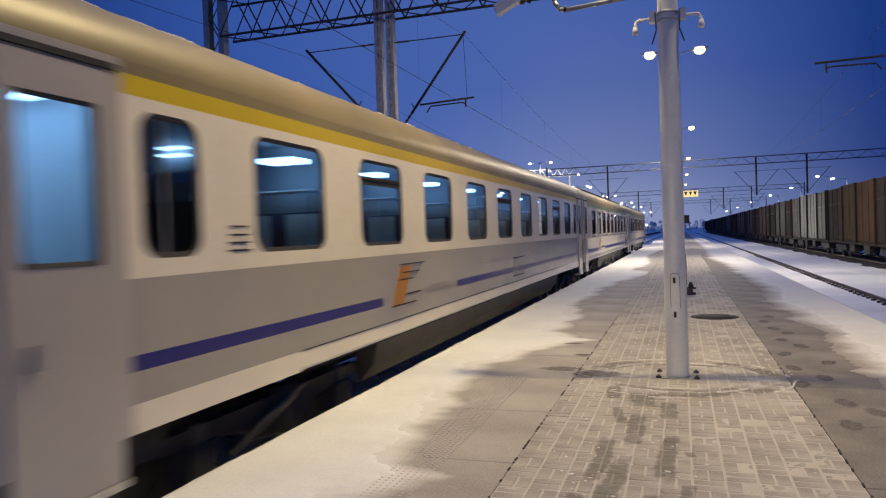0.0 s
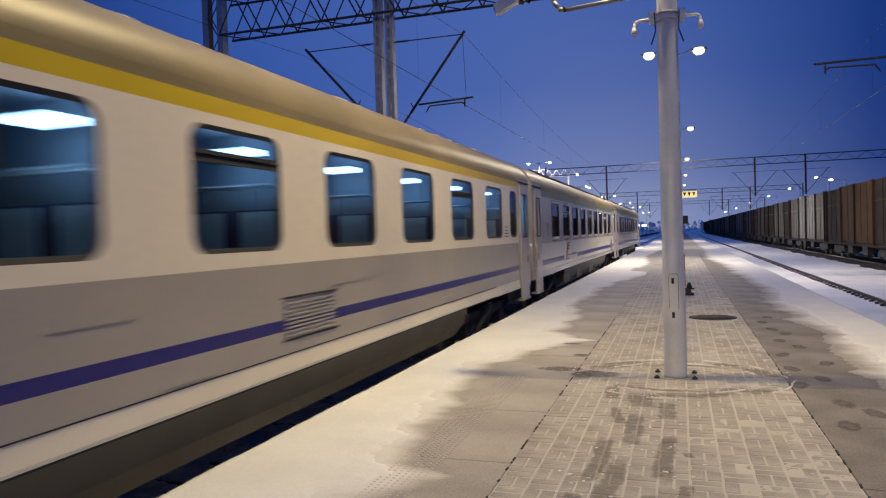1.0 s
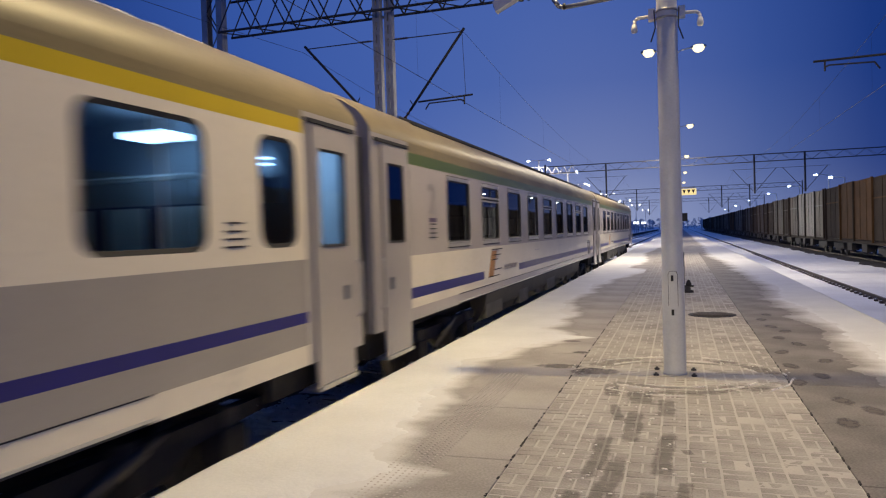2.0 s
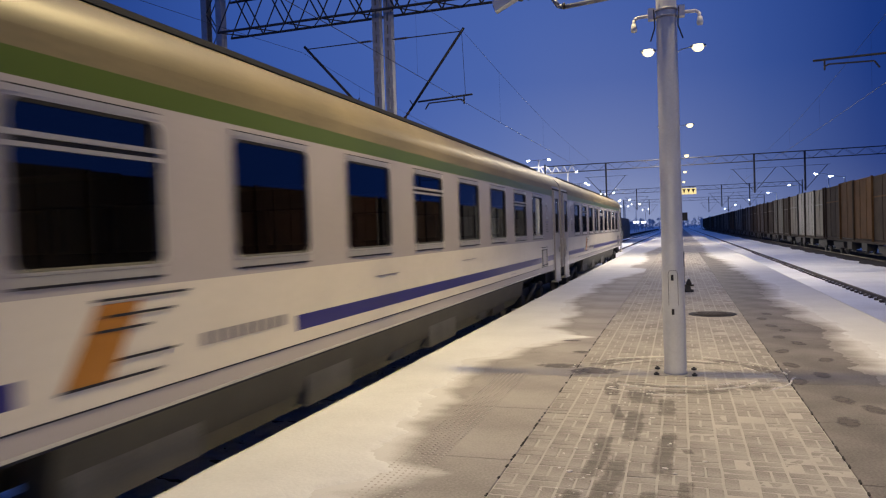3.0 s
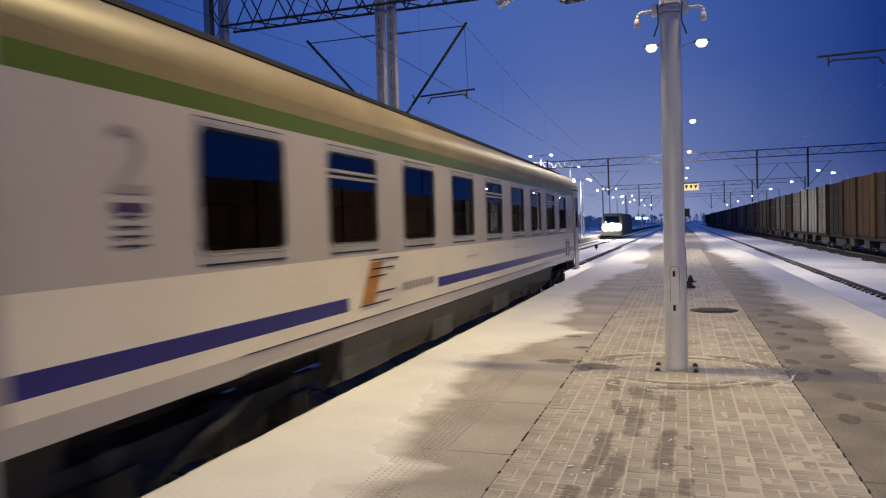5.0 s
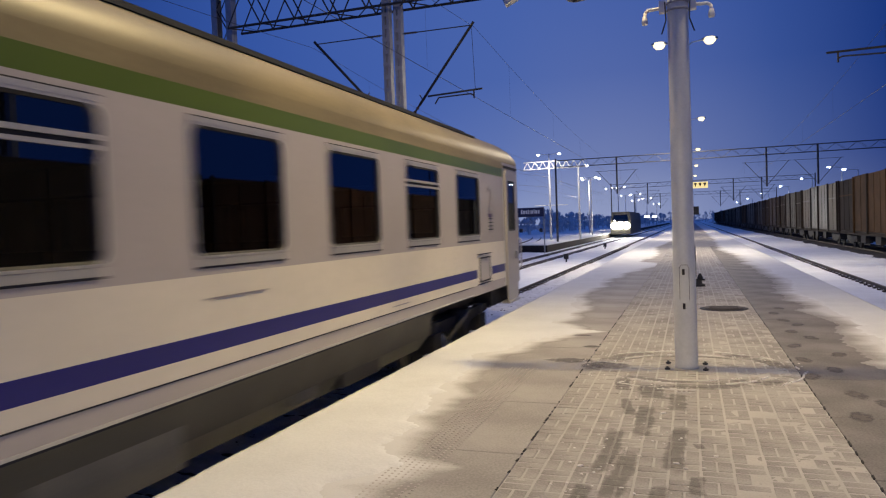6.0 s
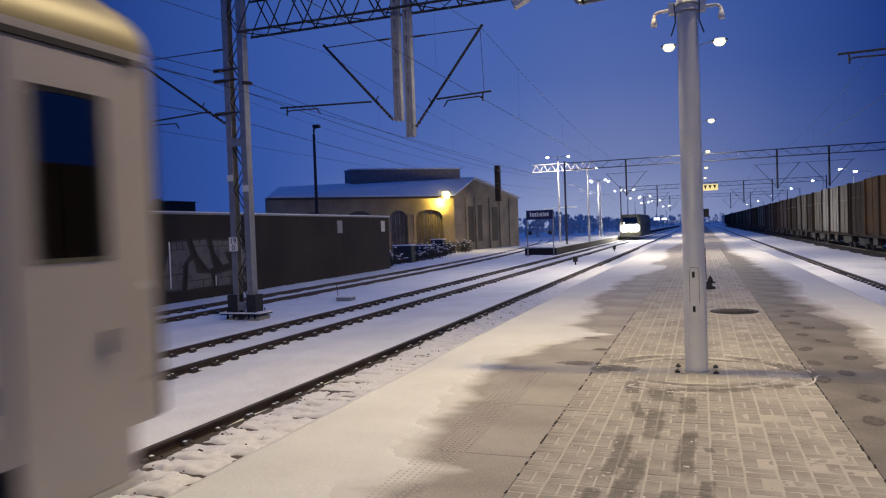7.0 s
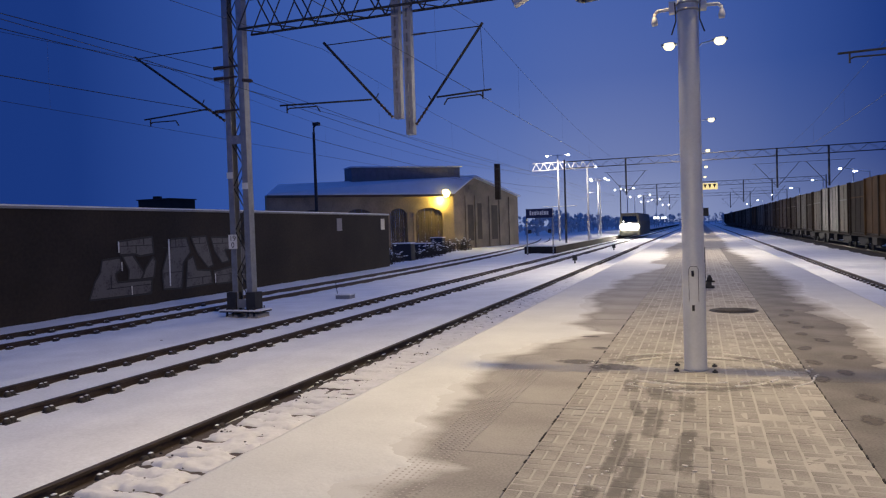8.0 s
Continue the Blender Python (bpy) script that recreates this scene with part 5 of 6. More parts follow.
def build_waiting_train():
    t = holder("railcar", (AXIS_2, 104.0, RAIL), "distant railcar with blazing headlights waiting on the second track", "railcar")
    bm = bmesh.new()
    slab(bm, [(-1.4, 0, 0.4), (1.4, 0, 0.4), (1.4, 0.2, 2.4), (1.15, 0.5, 3.6), (-1.15, 0.5, 3.6), (-1.4, 0.2, 2.4)], (0, 22, 0))
    soften(bm, 0.12)
    part("body", bm, SKIRT, t)
    bm = bmesh.new()
    slab(bm, [(-1.1, 0.10, 2.2), (1.1, 0.10, 2.2), (0.95, 0.40, 3.2), (-0.95, 0.40, 3.2)], (0, -0.02, 0.0))
    part("windscreen", bm, PANE, t)
    # overlapping discs far wider than the lamps, built to the size of their glare
    for x, z, r in ((-0.80, 1.62, 0.52), (0.80, 1.62, 0.52), (0.0, 1.66, 0.55)):
        bm = bmesh.new()
        rod(bm, (x, -0.10, z), (x, 0.2, z), r, n=14)
        part("headlight_glare", bm, HEAD_GLOW, t)
    lamp("headlight_beam", look((AXIS_2, 103.3, 1.3), (AXIS_2, 60, -0.5)), 900, 0.5, (1.0, 0.93, 0.8), 120)
    for i, (x, y, z) in enumerate(((-12.3, 145, 2.7), (-12.2, 166, 2.8), (-12.2, 220, 2.9), (-12.0, 262, 3.0))):
        b = holder("lit_board", (x, y, 0), "small brightly lit board on the distant platform", "lit sign", "distant lit boards")
        bm = bmesh.new()
        box(bm, -0.8, 0.8, -0.08, 0.08, z - 0.35, z + 0.35)
        part("panel", bm, glowing("lit_board_face", (0.85, 0.93, 1.0), 3.0), b)
        bm = bmesh.new()
        rod(bm, (-0.6, 0, 0), (-0.6, 0, z), 0.05, n=6)
        rod(bm, (0.6, 0, 0), (0.6, 0, z), 0.05, n=6)
        part("post", bm, STEEL, b)


build_waiting_train()


# ---- goods train on the other side ----
def build_wagon(mats, label):
    half = 8.0
    w = holder("goods_wagon", (AXIS_F, 0, RAIL), label, "goods wagon", "goods wagons")
    bm = bmesh.new()
    box(bm, -1.30, 1.38, -half, half, 1.10, 4.36)
    soften(bm, 0.03, 1)
    part("body", bm, mats[0], w)
    for k, (a, b) in enumerate(((-8.0, -4.4), (-4.4, -0.2), (-0.2, 3.4), (3.4, 8.0))):
        bm = bmesh.new()
        mi = (0, 1, 1, 0)[k] if len(mats) > 1 else 0
        top = 4.40 + 0.04 * ((k * 7) % 3)
        box(bm, -1.37, -1.302, a + 0.08, b - 0.08, 1.12, top, mi=mi)
        n = 3 if k % 2 else 2
        for j in range(1, n):
            y = a + (b - a) * j / n
            box(bm, -1.392, -1.372, y - 0.035, y + 0.035, 1.16, top - 0.06, mi=mi)
        part("side_panel", bm, list(mats), w)
        bm = bmesh.new()
        box(bm, -1.40, -1.374, a + 0.1, b - 0.1, 3.30 + 0.06 * (k % 2), 3.37 + 0.06 * (k % 2))
        part("side_rail", bm, mats[-1], w)
    for k, y in enumerate((-7.92, -4.4, -0.2, 3.4, 7.92)):
        bm = bmesh.new()
        box(bm, -1.47, -1.376, y - 0.075, y + 0.075, 1.0, 4.46)
        soften(bm, 0.015, 1)
        part("post", bm, PALE_POST if k == 4 and mats[0] is RUST_BROWN else mats[-1] if k in (1, 3) else DARK_WAGON, w)
    bm = bmesh.new()
    box(bm, -1.30, 1.30, -half, half, 0.88, 1.09)
    for y in (-2.2, 1.4):
        box(bm, -1.2, -0.8, y, y + 1.2, 0.42, 0.88)
    box(bm, -0.3, 0.3, half, half + 0.55, 0.9, 1.08)
    part("underframe", bm, BOGIE, w)
    bm = bmesh.new()
    box(bm, -1.36, -1.302, -half, half, 0.90, 1.06)
    soften(bm, 0.012, 1)
    part("sill", bm, DARK_WAGON, w)
    for y in (-5.6, 5.6):
        bm = bmesh.new()
        box(bm, -1.1, 1.1, y - 1.5, y + 1.5, 0.42, 0.80)
        for s in (-1, 1):
            slab(bm, [(s * 1.0, y - 1.5, 0.62), (s * 1.0, y - 0.4, 0.30), (s * 1.0, y + 0.4, 0.30), (s * 1.0, y + 1.5, 0.62), (s * 1.0, y + 1.5, 0.8), (s * 1.0, y - 1.5, 0.8)], (s * 0.12, 0, 0))
        bogie = part("bogie", bm, BOGIE, w)
        for dy in (-0.9, 0.9):
            bm = bmesh.new()
            for x in (-0.80, 0.70):
                rod(bm, (x, y + dy, 0.45), (x + 0.1, y + dy, 0.45), 0.45, n=18)
            rod(bm, (-0.8, y + dy, 0.45), (0.8, y + dy, 0.45), 0.08, n=8)
            part("wheelset", bm, BOGIE, bogie)
    bm = bmesh.new()
    for k in range(7):
        y = -half + 0.7 + k * 2.1
        box(bm, -1.05, 1.2, y, y + 1.9, 4.361, 4.42 + 0.03 * (k % 3))
    soften(bm, 0.03, 1)
    part("load_cover", bm, DARK_WAGON, w)
    return w


WAGONS = [build_wagon(m, l) for m, l in (
    ((RUST_BROWN,), "rust-brown high-sided goods wagon with a pale end post"),
    ((DARK_WAGON, TAN), "dark grimy high-sided goods wagon with tan panels"),
    ((OLIVE, WAGON_GREY), "olive and pale grey high-sided goods wagon"),
    ((DARK_WAGON, OLIVE), "dark olive high-sided goods wagon with grimy panels"))]
for k in range(-3, 18):
    y = 46.4 + 16.55 * (k - 1)
    m = pose(AXIS_F, y, RAIL)
    if 0 <= k < 4:
        WAGONS[k].matrix_basis = m
    else:
        copy_thing(WAGONS[(3, 2, 1, 2, 3)[k % 5]], m)


def build_siding_bed():
    """Dark ballast under the goods wagons, their shade put into its colour, its rim ragged in the snow."""
    bm = bmesh.new()
    sheet(bm, spaced((8.7, 12.6, 0.1)), spaced((-20, 20, 2), (20, 90, 0.3), (90, 330, 3)),
          lambda x, y: SNOW - 0.05 + 0.10 * max(0.0, min(1.0, (x - 9.05 - 0.30 * bump_at(x, y, 0.8) - 0.14 * bump_at(x, y, 2.7)) / 0.25)))
    thing("siding_bed", bm, SHADED_BALLAST, "dark ballast under the goods wagons, with their shade painted in", "ballast", kind="structure")


build_siding_bed()


def build_yard_lamps():
    for x, y, h in ((16, 81, 6.0), (16, 89.2, 6.8), (16, 109.5, 6.6), (16, 134, 6.6), (16, 168, 6.6), (16, 209, 6.5), (16, 255, 6.5)):
        l = holder("lamp_post", (x, y, SNOW), "distant lamp post with a cold white head behind the goods train", "lamp post", "yard lamps")
        bm = bmesh.new()
        rod(bm, (0, 0, 0), (0, 0, h - SNOW), 0.10, 0.07, n=8)
        rod(bm, (0, 0, h - SNOW), (-1.2, 0, h - SNOW + 0.15), 0.04, n=6)
        part("pole", bm, POLE_M, l)
        bm = bmesh.new()
        turned(bm, (-1.3, 0, h - SNOW + 0.08), ((0.1, -0.05), (0.17, 0.0), (0.17, 0.04), (0.08, 0.08)), n=10)
        part("lamp_head", bm, COLD_GLOW, l)
    bm = bmesh.new()
    rnd = random.Random(21)

    def belt(x0, y0, x1, y1, lo, hi, n):
        for k in range(n):
            f = k / n
            x, y = x0 + (x1 - x0) * f + rnd.uniform(-6, 6), y0 + (y1 - y0) * f + rnd.uniform(-8, 8)
            h = rnd.uniform(lo, hi)
            for _ in range(30):
                dz = rnd.uniform(0.05, 1.0) * h
                wide = 2.2 * (1.15 - dz / h)
                dx, dy = rnd.gauss(0, wide), rnd.gauss(0, wide)
                r = rnd.uniform(0.15, 0.6)
                rod(bm, (x + dx, y + dy, dz - r), (x + dx + rnd.uniform(-0.3, 0.3), y + dy, dz), 0.15 * r, r, n=5)
                rod(bm, (x + dx, y + dy, dz), (x + dx + rnd.uniform(-0.3, 0.3), y + dy, dz + 1.3 * r), r, 0.1 * r, n=5)
            rod(bm, (x, y, -1), (x, y, h), 0.3, 0.1, n=4)

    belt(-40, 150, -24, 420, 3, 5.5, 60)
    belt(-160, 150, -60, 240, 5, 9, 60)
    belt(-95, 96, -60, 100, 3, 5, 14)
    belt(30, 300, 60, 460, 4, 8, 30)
    # added row of pale trees, standing in for haze at the line's end
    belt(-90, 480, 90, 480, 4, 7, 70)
    thing("woods", bm, HAZE_WOODS, "distant belts of bare trees along the line, paled to look hazy", "trees", kind="stuff")
    h = holder("far_house", (-83, 92, SNOW), "low dark distant house with a flat roof", "building")
    bm = bmesh.new()
    box(bm, -3.2, 3.2, 0, 6, 0, 8.6)
    box(bm, -2.0, -1.0, 2, 3, 8.6, 9.3)
    part("wall", bm, WALL_DARK, h)
    bm = bmesh.new()
    box(bm, -3.4, 3.4, -0.2, 6.2, 8.601, 8.75)
    part("roof", bm, DARK_STEEL, h)


build_yard_lamps()


# ---- the passing train ----
COACH_STEP = 24.53
FIRST_CENTRE = 26.65 - 12.0     # middle of the first coach at the start
SPEED, GAIN = 9.366, 0.254
HALF, SIDE, DOOR_AT = 12.08, 1.41, 10.83
Z0 = -RAIL                      # world height to height above the rail
SIDE_BANDS = {
    "first": ((0.40, 0.60, CREAM), (0.60, 0.82, GREY_B), (0.82, 0.93, BLUE), (0.93, 1.45, GREY_B), (1.45, 2.70, CREAM), (2.70, 2.84, YELLOW), (2.84, 2.93, ROOF)),
    "second": ((0.47, 0.64, GREY_U), (0.64, 0.77, CREAM), (0.77, 0.92, BLUE), (0.92, 1.37, CREAM), (1.37, 2.635, GREY_U), (2.635, 2.80, GREEN), (2.80, 2.93, ROOF)),
}
WINDOW = {"first": (1.57, 2.62), "second": (1.49, 2.55)}


def round_rect(w, h, r, n=5):
    pts = []
    for cx, cy, a0 in ((w / 2 - r, h / 2 - r, 0), (-w / 2 + r, h / 2 - r, 90), (-w / 2 + r, -h / 2 + r, 180), (w / 2 - r, -h / 2 + r, 270)):
        for k in range(n + 1):
            a = radians(a0 + 90 * k / n)
            pts.append((cx + r * math.cos(a), cy + r * math.sin(a)))
    return pts


def square_off(p, w, h):
    """The point of the rectangle's rim beside a point of the rounded rim."""
    x, y = p
    if abs(x) / (w / 2) > abs(y) / (h / 2):
        return (math.copysign(w / 2, x), y if abs(abs(y) - h / 2) > 1e-6 else math.copysign(h / 2, y))
    return (x, math.copysign(h / 2, y))


def ring(bm, outer, inner, x0, x1, mi=0):
    """A band between two loops in the y-z plane, from x0 (outer loop) to x1 (inner loop)."""
    n = len(outer)
    a = [bm.verts.new((x0, u, v)) for u, v in outer]
    b = [bm.verts.new((x1, u, v)) for u, v in inner]
    for i in range(n):
        j = (i + 1) % n
        bm.faces.new((a[i], a[j], b[j], b[i])).material_index = mi


def window_meshes(style, w, h, body, barred):
    """Frame, gasket and pane of a coach window, centred, looking to +x."""
    pieces = []

    def extra(name, sizes, mat):
        bar = bmesh.new()
        for size in sizes:
            box(bar, *size)
        pieces.append((name, finish(name, bar, mat)))

    r = 0.16 if style == "first" else 0.09
    inner = round_rect(w - 0.02, h - 0.02, r)
    outer = []
    for u, v in inner:
        s = 1 / max(abs(u) / (w / 2), abs(v) / (h / 2))
        outer.append((u * s, v * s))
    bm = bmesh.new()
    # four corner points complete the rectangle
    n = len(inner)
    a = [bm.verts.new((0, u, v)) for u, v in outer]
    b = [bm.verts.new((0, u, v)) for u, v in inner]
    for i in range(n):
        j = (i + 1) % n
        bm.faces.new((a[i], a[j], b[j], b[i]))
    corners = {}
    for sy in (-1, 1):
        for sz in (-1, 1):
            c = bm.verts.new((0, sy * w / 2, sz * h / 2))
            near = sorted(range(n), key=lambda i: (outer[i][0] - sy * w / 2) ** 2 + (outer[i][1] - sz * h / 2) ** 2)[:2]
            if abs(near[0] - near[1]) in (1, n - 1):
                bm.faces.new((a[near[0]], a[near[1]], c))
    trim = round_rect(w - 0.10, h - 0.10, r * 0.75)
    if style == "first":
        ring(bm, inner, trim, 0, -0.012, 1)
    else:
        mid = round_rect(w - 0.06, h - 0.06, r * 0.85)
        ring(bm, inner, mid, 0.012, 0.012, 2)
        ring(bm, mid, trim, 0.012, -0.012, 1)
        y1, z1 = w / 2 - 0.03, h / 2
        extra("sill", [(0.0, 0.012, -y1, y1, -z1 - 0.050, -z1 + 0.005)], ALU)
        # thin black strip put in as the small shadow under the sill
        extra("sill_gasket", [(0.0, 0.007, -y1 + 0.01, y1 - 0.01, -z1 - 0.068, -z1 - 0.051)], RUBBER)
        extra("top_strip", [(0.0, 0.014, -y1, y1, z1 - 0.01, z1 + 0.03)], ALU)
        extra("top_gasket", [(0.0, 0.006, -y1, y1, z1 + 0.031, z1 + 0.042)], RUBBER)
    if barred:
        mat = RUBBER if style == "first" else ALU
        z = h / 2 - 0.26
        extra("lower_bar", [(-0.03, 0.004, -w / 2 + 0.03, w / 2 - 0.03, z - 0.05, z - 0.022)], mat)
        extra("upper_bar", [(-0.03, 0.008, -w / 2 + 0.03, w / 2 - 0.03, z + 0.012, z + 0.045)], mat)
        extra("bar_seal", [(-0.03, -0.01, -w / 2 + 0.03, w / 2 - 0.03, z - 0.022, z + 0.012)], RUBBER)
    frame_me = finish("window", bm, [body, RUBBER, ALU])
    bm = bmesh.new()
    loop = [bm.verts.new((-0.02, u, v)) for u, v in round_rect(w - 0.09, h - 0.09, r * 0.75)]
    bm.faces.new(loop)
    pane_me = finish("pane", bm, PANE_LIT if style == "first" else PANE, False)
    pieces.append(("pane", pane_me))
    return frame_me, pieces


def roof_profile(k):
    """Half outline of the roof, k of its full height above the cornice."""
    pts = ((1.41, 2.93), (1.405, 2.99), (1.36, 3.10), (1.25, 3.235), (1.05, 3.375), (0.78, 3.495), (0.42, 3.585), (0.0, 3.62))
    return [(x, 2.93 + (z - 2.93) * k) for x, z in pts]


def build_coach(style, label, emblem_at=0.0):
    c = holder("coach", (AXIS_1, FIRST_CENTRE, RAIL), label, "railway coach", "coaches of the train")
    bands = SIDE_BANDS[style]
    wz0, wz1 = WINDOW[style]
    centre, pitch = 0.0, (2.165 if style == "first" else 2.125)
    wide = [(centre + pitch * k, 1.30) for k in range(-4, 5)]
    small = [(-10.36, 0.66), (10.36, 0.66)] if style == "first" else []
    holes = [(y - w / 2, y + w / 2, wz0, wz1) for y, w in wide + small]
    door_half = 0.27 if style == "second" else 0.30
    holes += [(y - door_half, y + door_half, 1.56, 2.58) for y in (-11.38, 11.38)]
    gap = (-6.6 + emblem_at, -3.55 + emblem_at)
    gap_2 = (8.90, 9.85) if style == "second" else gap
    ys = sorted({-HALF, -DOOR_AT, DOOR_AT, HALF, *gap, *gap_2, *[v for h in holes for v in h[:2]]})
    zs = sorted({b[0] for b in bands} | {bands[-1][1], wz0, wz1, 1.56, 2.58})
    mats = []

    def slot(m):
        if m not in mats:
            mats.append(m)
        return mats.index(m)

    for side in (1, -1):
        bm = bmesh.new()
        for ya, yb in zip(ys, ys[1:]):
            for za, zb in zip(zs, zs[1:]):
                ym, zm = (ya + yb) / 2, (za + zb) / 2
                if any(a < ym < b and lo < zm < hi for a, b, lo, hi in holes):
                    continue
                m = next(b[2] for b in bands if b[0] < zm < b[1])
                if abs(ym) > DOOR_AT and zm < 2.9:
                    m = GREY_D
                if m is BLUE and (gap[0] < ym < gap[1] or gap_2[0] < ym < gap_2[1]):
                    m = GREY_B if style == "first" else CREAM
                x = side * SIDE
                v = [bm.verts.new((x, y, z + Z0)) for y, z in ((ya, za), (yb, za), (yb, zb), (ya, zb))]
                bm.faces.new(v).material_index = slot(m)
                v = [bm.verts.new((x - side * 0.05, y, z + Z0)) for y, z in ((ya, za), (yb, za), (yb, zb), (ya, zb))]
                bm.faces.new(v[::-1]).material_index = slot(INSIDE)
        bmesh.ops.remove_doubles(bm, verts=bm.verts, dist=0.0005)
        part("side_wall", bm, mats, c)
    body = CREAM if style == "first" else GREY_U
    h, zc = wz1 - wz0, (wz0 + wz1) / 2 + Z0
    plain, barred = window_meshes(style, 1.30, h, body, False), window_meshes(style, 1.30, h, body, True)
    narrow = window_meshes(style, 0.66, h, body, False)
    for side in (1, -1):
        for k, (y, w) in enumerate(wide + small):
            fr, pn = narrow if w < 1 else barred if k in (1, 4, 7) else plain
            f = new("window", fr)
            f.matrix_basis = pose(side * SIDE, y, zc, 0, 0, 0 if side > 0 else 180)
            f.parent = c
            for name, me in pn:
                g = new(name, me)
                g.parent = f
    # roof, rounded down towards both ends
    stations = [-HALF, -HALF + 0.04, -HALF + 0.10, -HALF + 0.22, -HALF + 0.45]
    stations = [(y, q) for y, q in zip(stations, (0.90, 0.945, 0.972, 0.992, 1.0))]
    stations += [(-y, q) for y, q in reversed(stations)]
    bm = bmesh.new()
    rows = []
    for y, q in stations:
        half = roof_profile(q)
        pts = [(-x, z) for x, z in half] + [(x, z) for x, z in reversed(half[:-1])]
        rows.append([bm.verts.new((x, y, z + Z0)) for x, z in pts])
    for a, b in zip(rows, rows[1:]):
        for i in range(len(a) - 1):
            bm.faces.new((a[i], a[i + 1], b[i + 1], b[i])).smooth = True
    roof = part("roof", bm, ROOF, c)
    bm = bmesh.new()
    if style == "second":
        for x, z in ((1.13, 3.345), (0.93, 3.452)):
            for s in (-1, 1):
                box(bm, s * x - 0.018, s * x + 0.018, -9.9, 9.9, z + Z0 - 0.02, z + Z0 + 0.012)
        part("roof_rib", bm, DARK_STEEL, roof)
    else:
        rnd = random.Random(4)
        for _ in range(46):
            y, x = rnd.uniform(-11, 11), rnd.uniform(0.75, 1.02)
            s = rnd.uniform(0.02, 0.05)
            m = Matrix.Translation((x, y, 3.62 - 0.22 * x * x + Z0 - 0.01)) @ Matrix.Diagonal((s, s * rnd.uniform(2, 6), s * 0.45, 1))
            bmesh.ops.create_icosphere(bm, subdivisions=1, radius=1, matrix=m)
        tagged(part("roof_snow", bm, SNOW_M, roof), kind="stuff")
    for s in (-1, 1):
        for e in (-1, 1):
            bm = bmesh.new()
            ya, yb = sorted((e * (DOOR_AT + 0.05), e * (HALF - 0.1)))
            box(bm, *sorted((s * SIDE, s * (SIDE + 0.03))), ya, yb, 2.83 + Z0, 2.87 + Z0)
            part("rain_strip", bm, DARK_STEEL, c)
    # ends with their gangway bellows and buffers
    for e in (-1, 1):
        bm = bmesh.new()
        half = roof_profile(0.90)
        pts = [(SIDE - 0.002, 0.47)] + half + [(-x, z) for x, z in reversed(half[:-1])] + [(-SIDE + 0.002, 0.47)]
        slab(bm, [(x, e * (HALF - 0.06), z + Z0) for x, z in pts], (0, e * 0.055, 0))
        end = part("end_wall", bm, GREY_D, c)
        bm = bmesh.new()
        for k in range(3):
            y = e * (HALF + 0.002 + 0.06 * k)
            y0, y1 = sorted((y, y + e * 0.045))
            box(bm, -1.30, 1.30, y0, y1, 0.45 + Z0, 2.86 + Z0)
            y0, y1 = sorted((y + e * 0.045, y + e * 0.06))
            box(bm, -1.25, 1.25, y0, y1, 0.48 + Z0, 2.82 + Z0)
        part("bellows", bm, RUBBER, end)
        for x in (-0.875, 0.875):
            bm = bmesh.new()
            rod(bm, (x, e * (HALF - 0.1), 1.06), (x, e * (HALF + 0.1), 1.06), 0.11, n=12)
            rod(bm, (x, e * (HALF + 0.1), 1.06), (x, e * (HALF + 0.14), 1.06), 0.23, n=16)
            part("buffer", bm, BOGIE, end)
    # doors
    for side in (1, -1):
        for e in (-1, 1):
            d = new("door")
            d.parent = c
            d.matrix_basis = pose(side * SIDE, e * 11.38, Z0, 0, 0, 0 if side > 0 else 180)
            wy = 0.27 if style == "second" else 0.30
            z0, z1, za, zb, w = 0.15, 2.80, 1.56, 2.58, 0.42
            bm = bmesh.new()
            for ya, yb, zc0, zc1 in ((-w, w, z0, za), (-w, w, zb, z1), (-w, -wy, za, zb), (wy, w, za, zb)):
                box(bm, 0.003, 0.035, ya, yb, zc0, zc1)
            bmesh.ops.remove_doubles(bm, verts=bm.verts, dist=0.0002)
            leaf = part("leaf", bm, GREY_D, d)
            bm = bmesh.new()
            ring(bm, round_rect(2 * wy, zb - za, 0.02), round_rect(2 * wy - 0.06, zb - za - 0.06, 0.06), 0.04, 0.03)
            for v in bm.verts:
                v.co.z += (za + zb) / 2
            part("gasket", bm, RUBBER, leaf)
            bm = bmesh.new()
            bm.faces.new([bm.verts.new((0.022, u, v + (za + zb) / 2)) for u, v in round_rect(2 * wy, zb - za, 0.02)])
            part("pane", bm, PANE_LIT if style == "first" else PANE, leaf, recalc=False)
            bm = bmesh.new()
            box(bm, 0.036, 0.07, e * side * 0.24 - 0.035, e * side * 0.24 + 0.035, 0.98, 1.13)
            soften(bm, 0.01)
            part("handle", bm, STEEL, leaf)
            bm = bmesh.new()
            path_rod(bm, ((0.03, e * side * 0.55, 0.75), (0.085, e * side * 0.55, 0.80), (0.085, e * side * 0.55, 1.35), (0.03, e * side * 0.55, 1.40)), 0.016, n=6)
            part("grab_rail", bm, ALU, d)
            bm = bmesh.new()
            box(bm, -0.12, 0.06, -w, w, 0.10, 0.145)
            box(bm, -0.30, -0.05, -w, w, -0.32, -0.28)
            part("step", bm, ALU, d)
    # inside
    bm = bmesh.new()
    box(bm, -1.34, 1.34, -HALF + 0.1, HALF - 0.1, 0.50 + Z0, 0.56 + Z0)
    box(bm, -1.34, 1.34, -HALF + 0.1, HALF - 0.1, 2.74 + Z0, 2.78 + Z0)
    for k in range(-5, 5):
        y = centre + pitch * k + 1.08
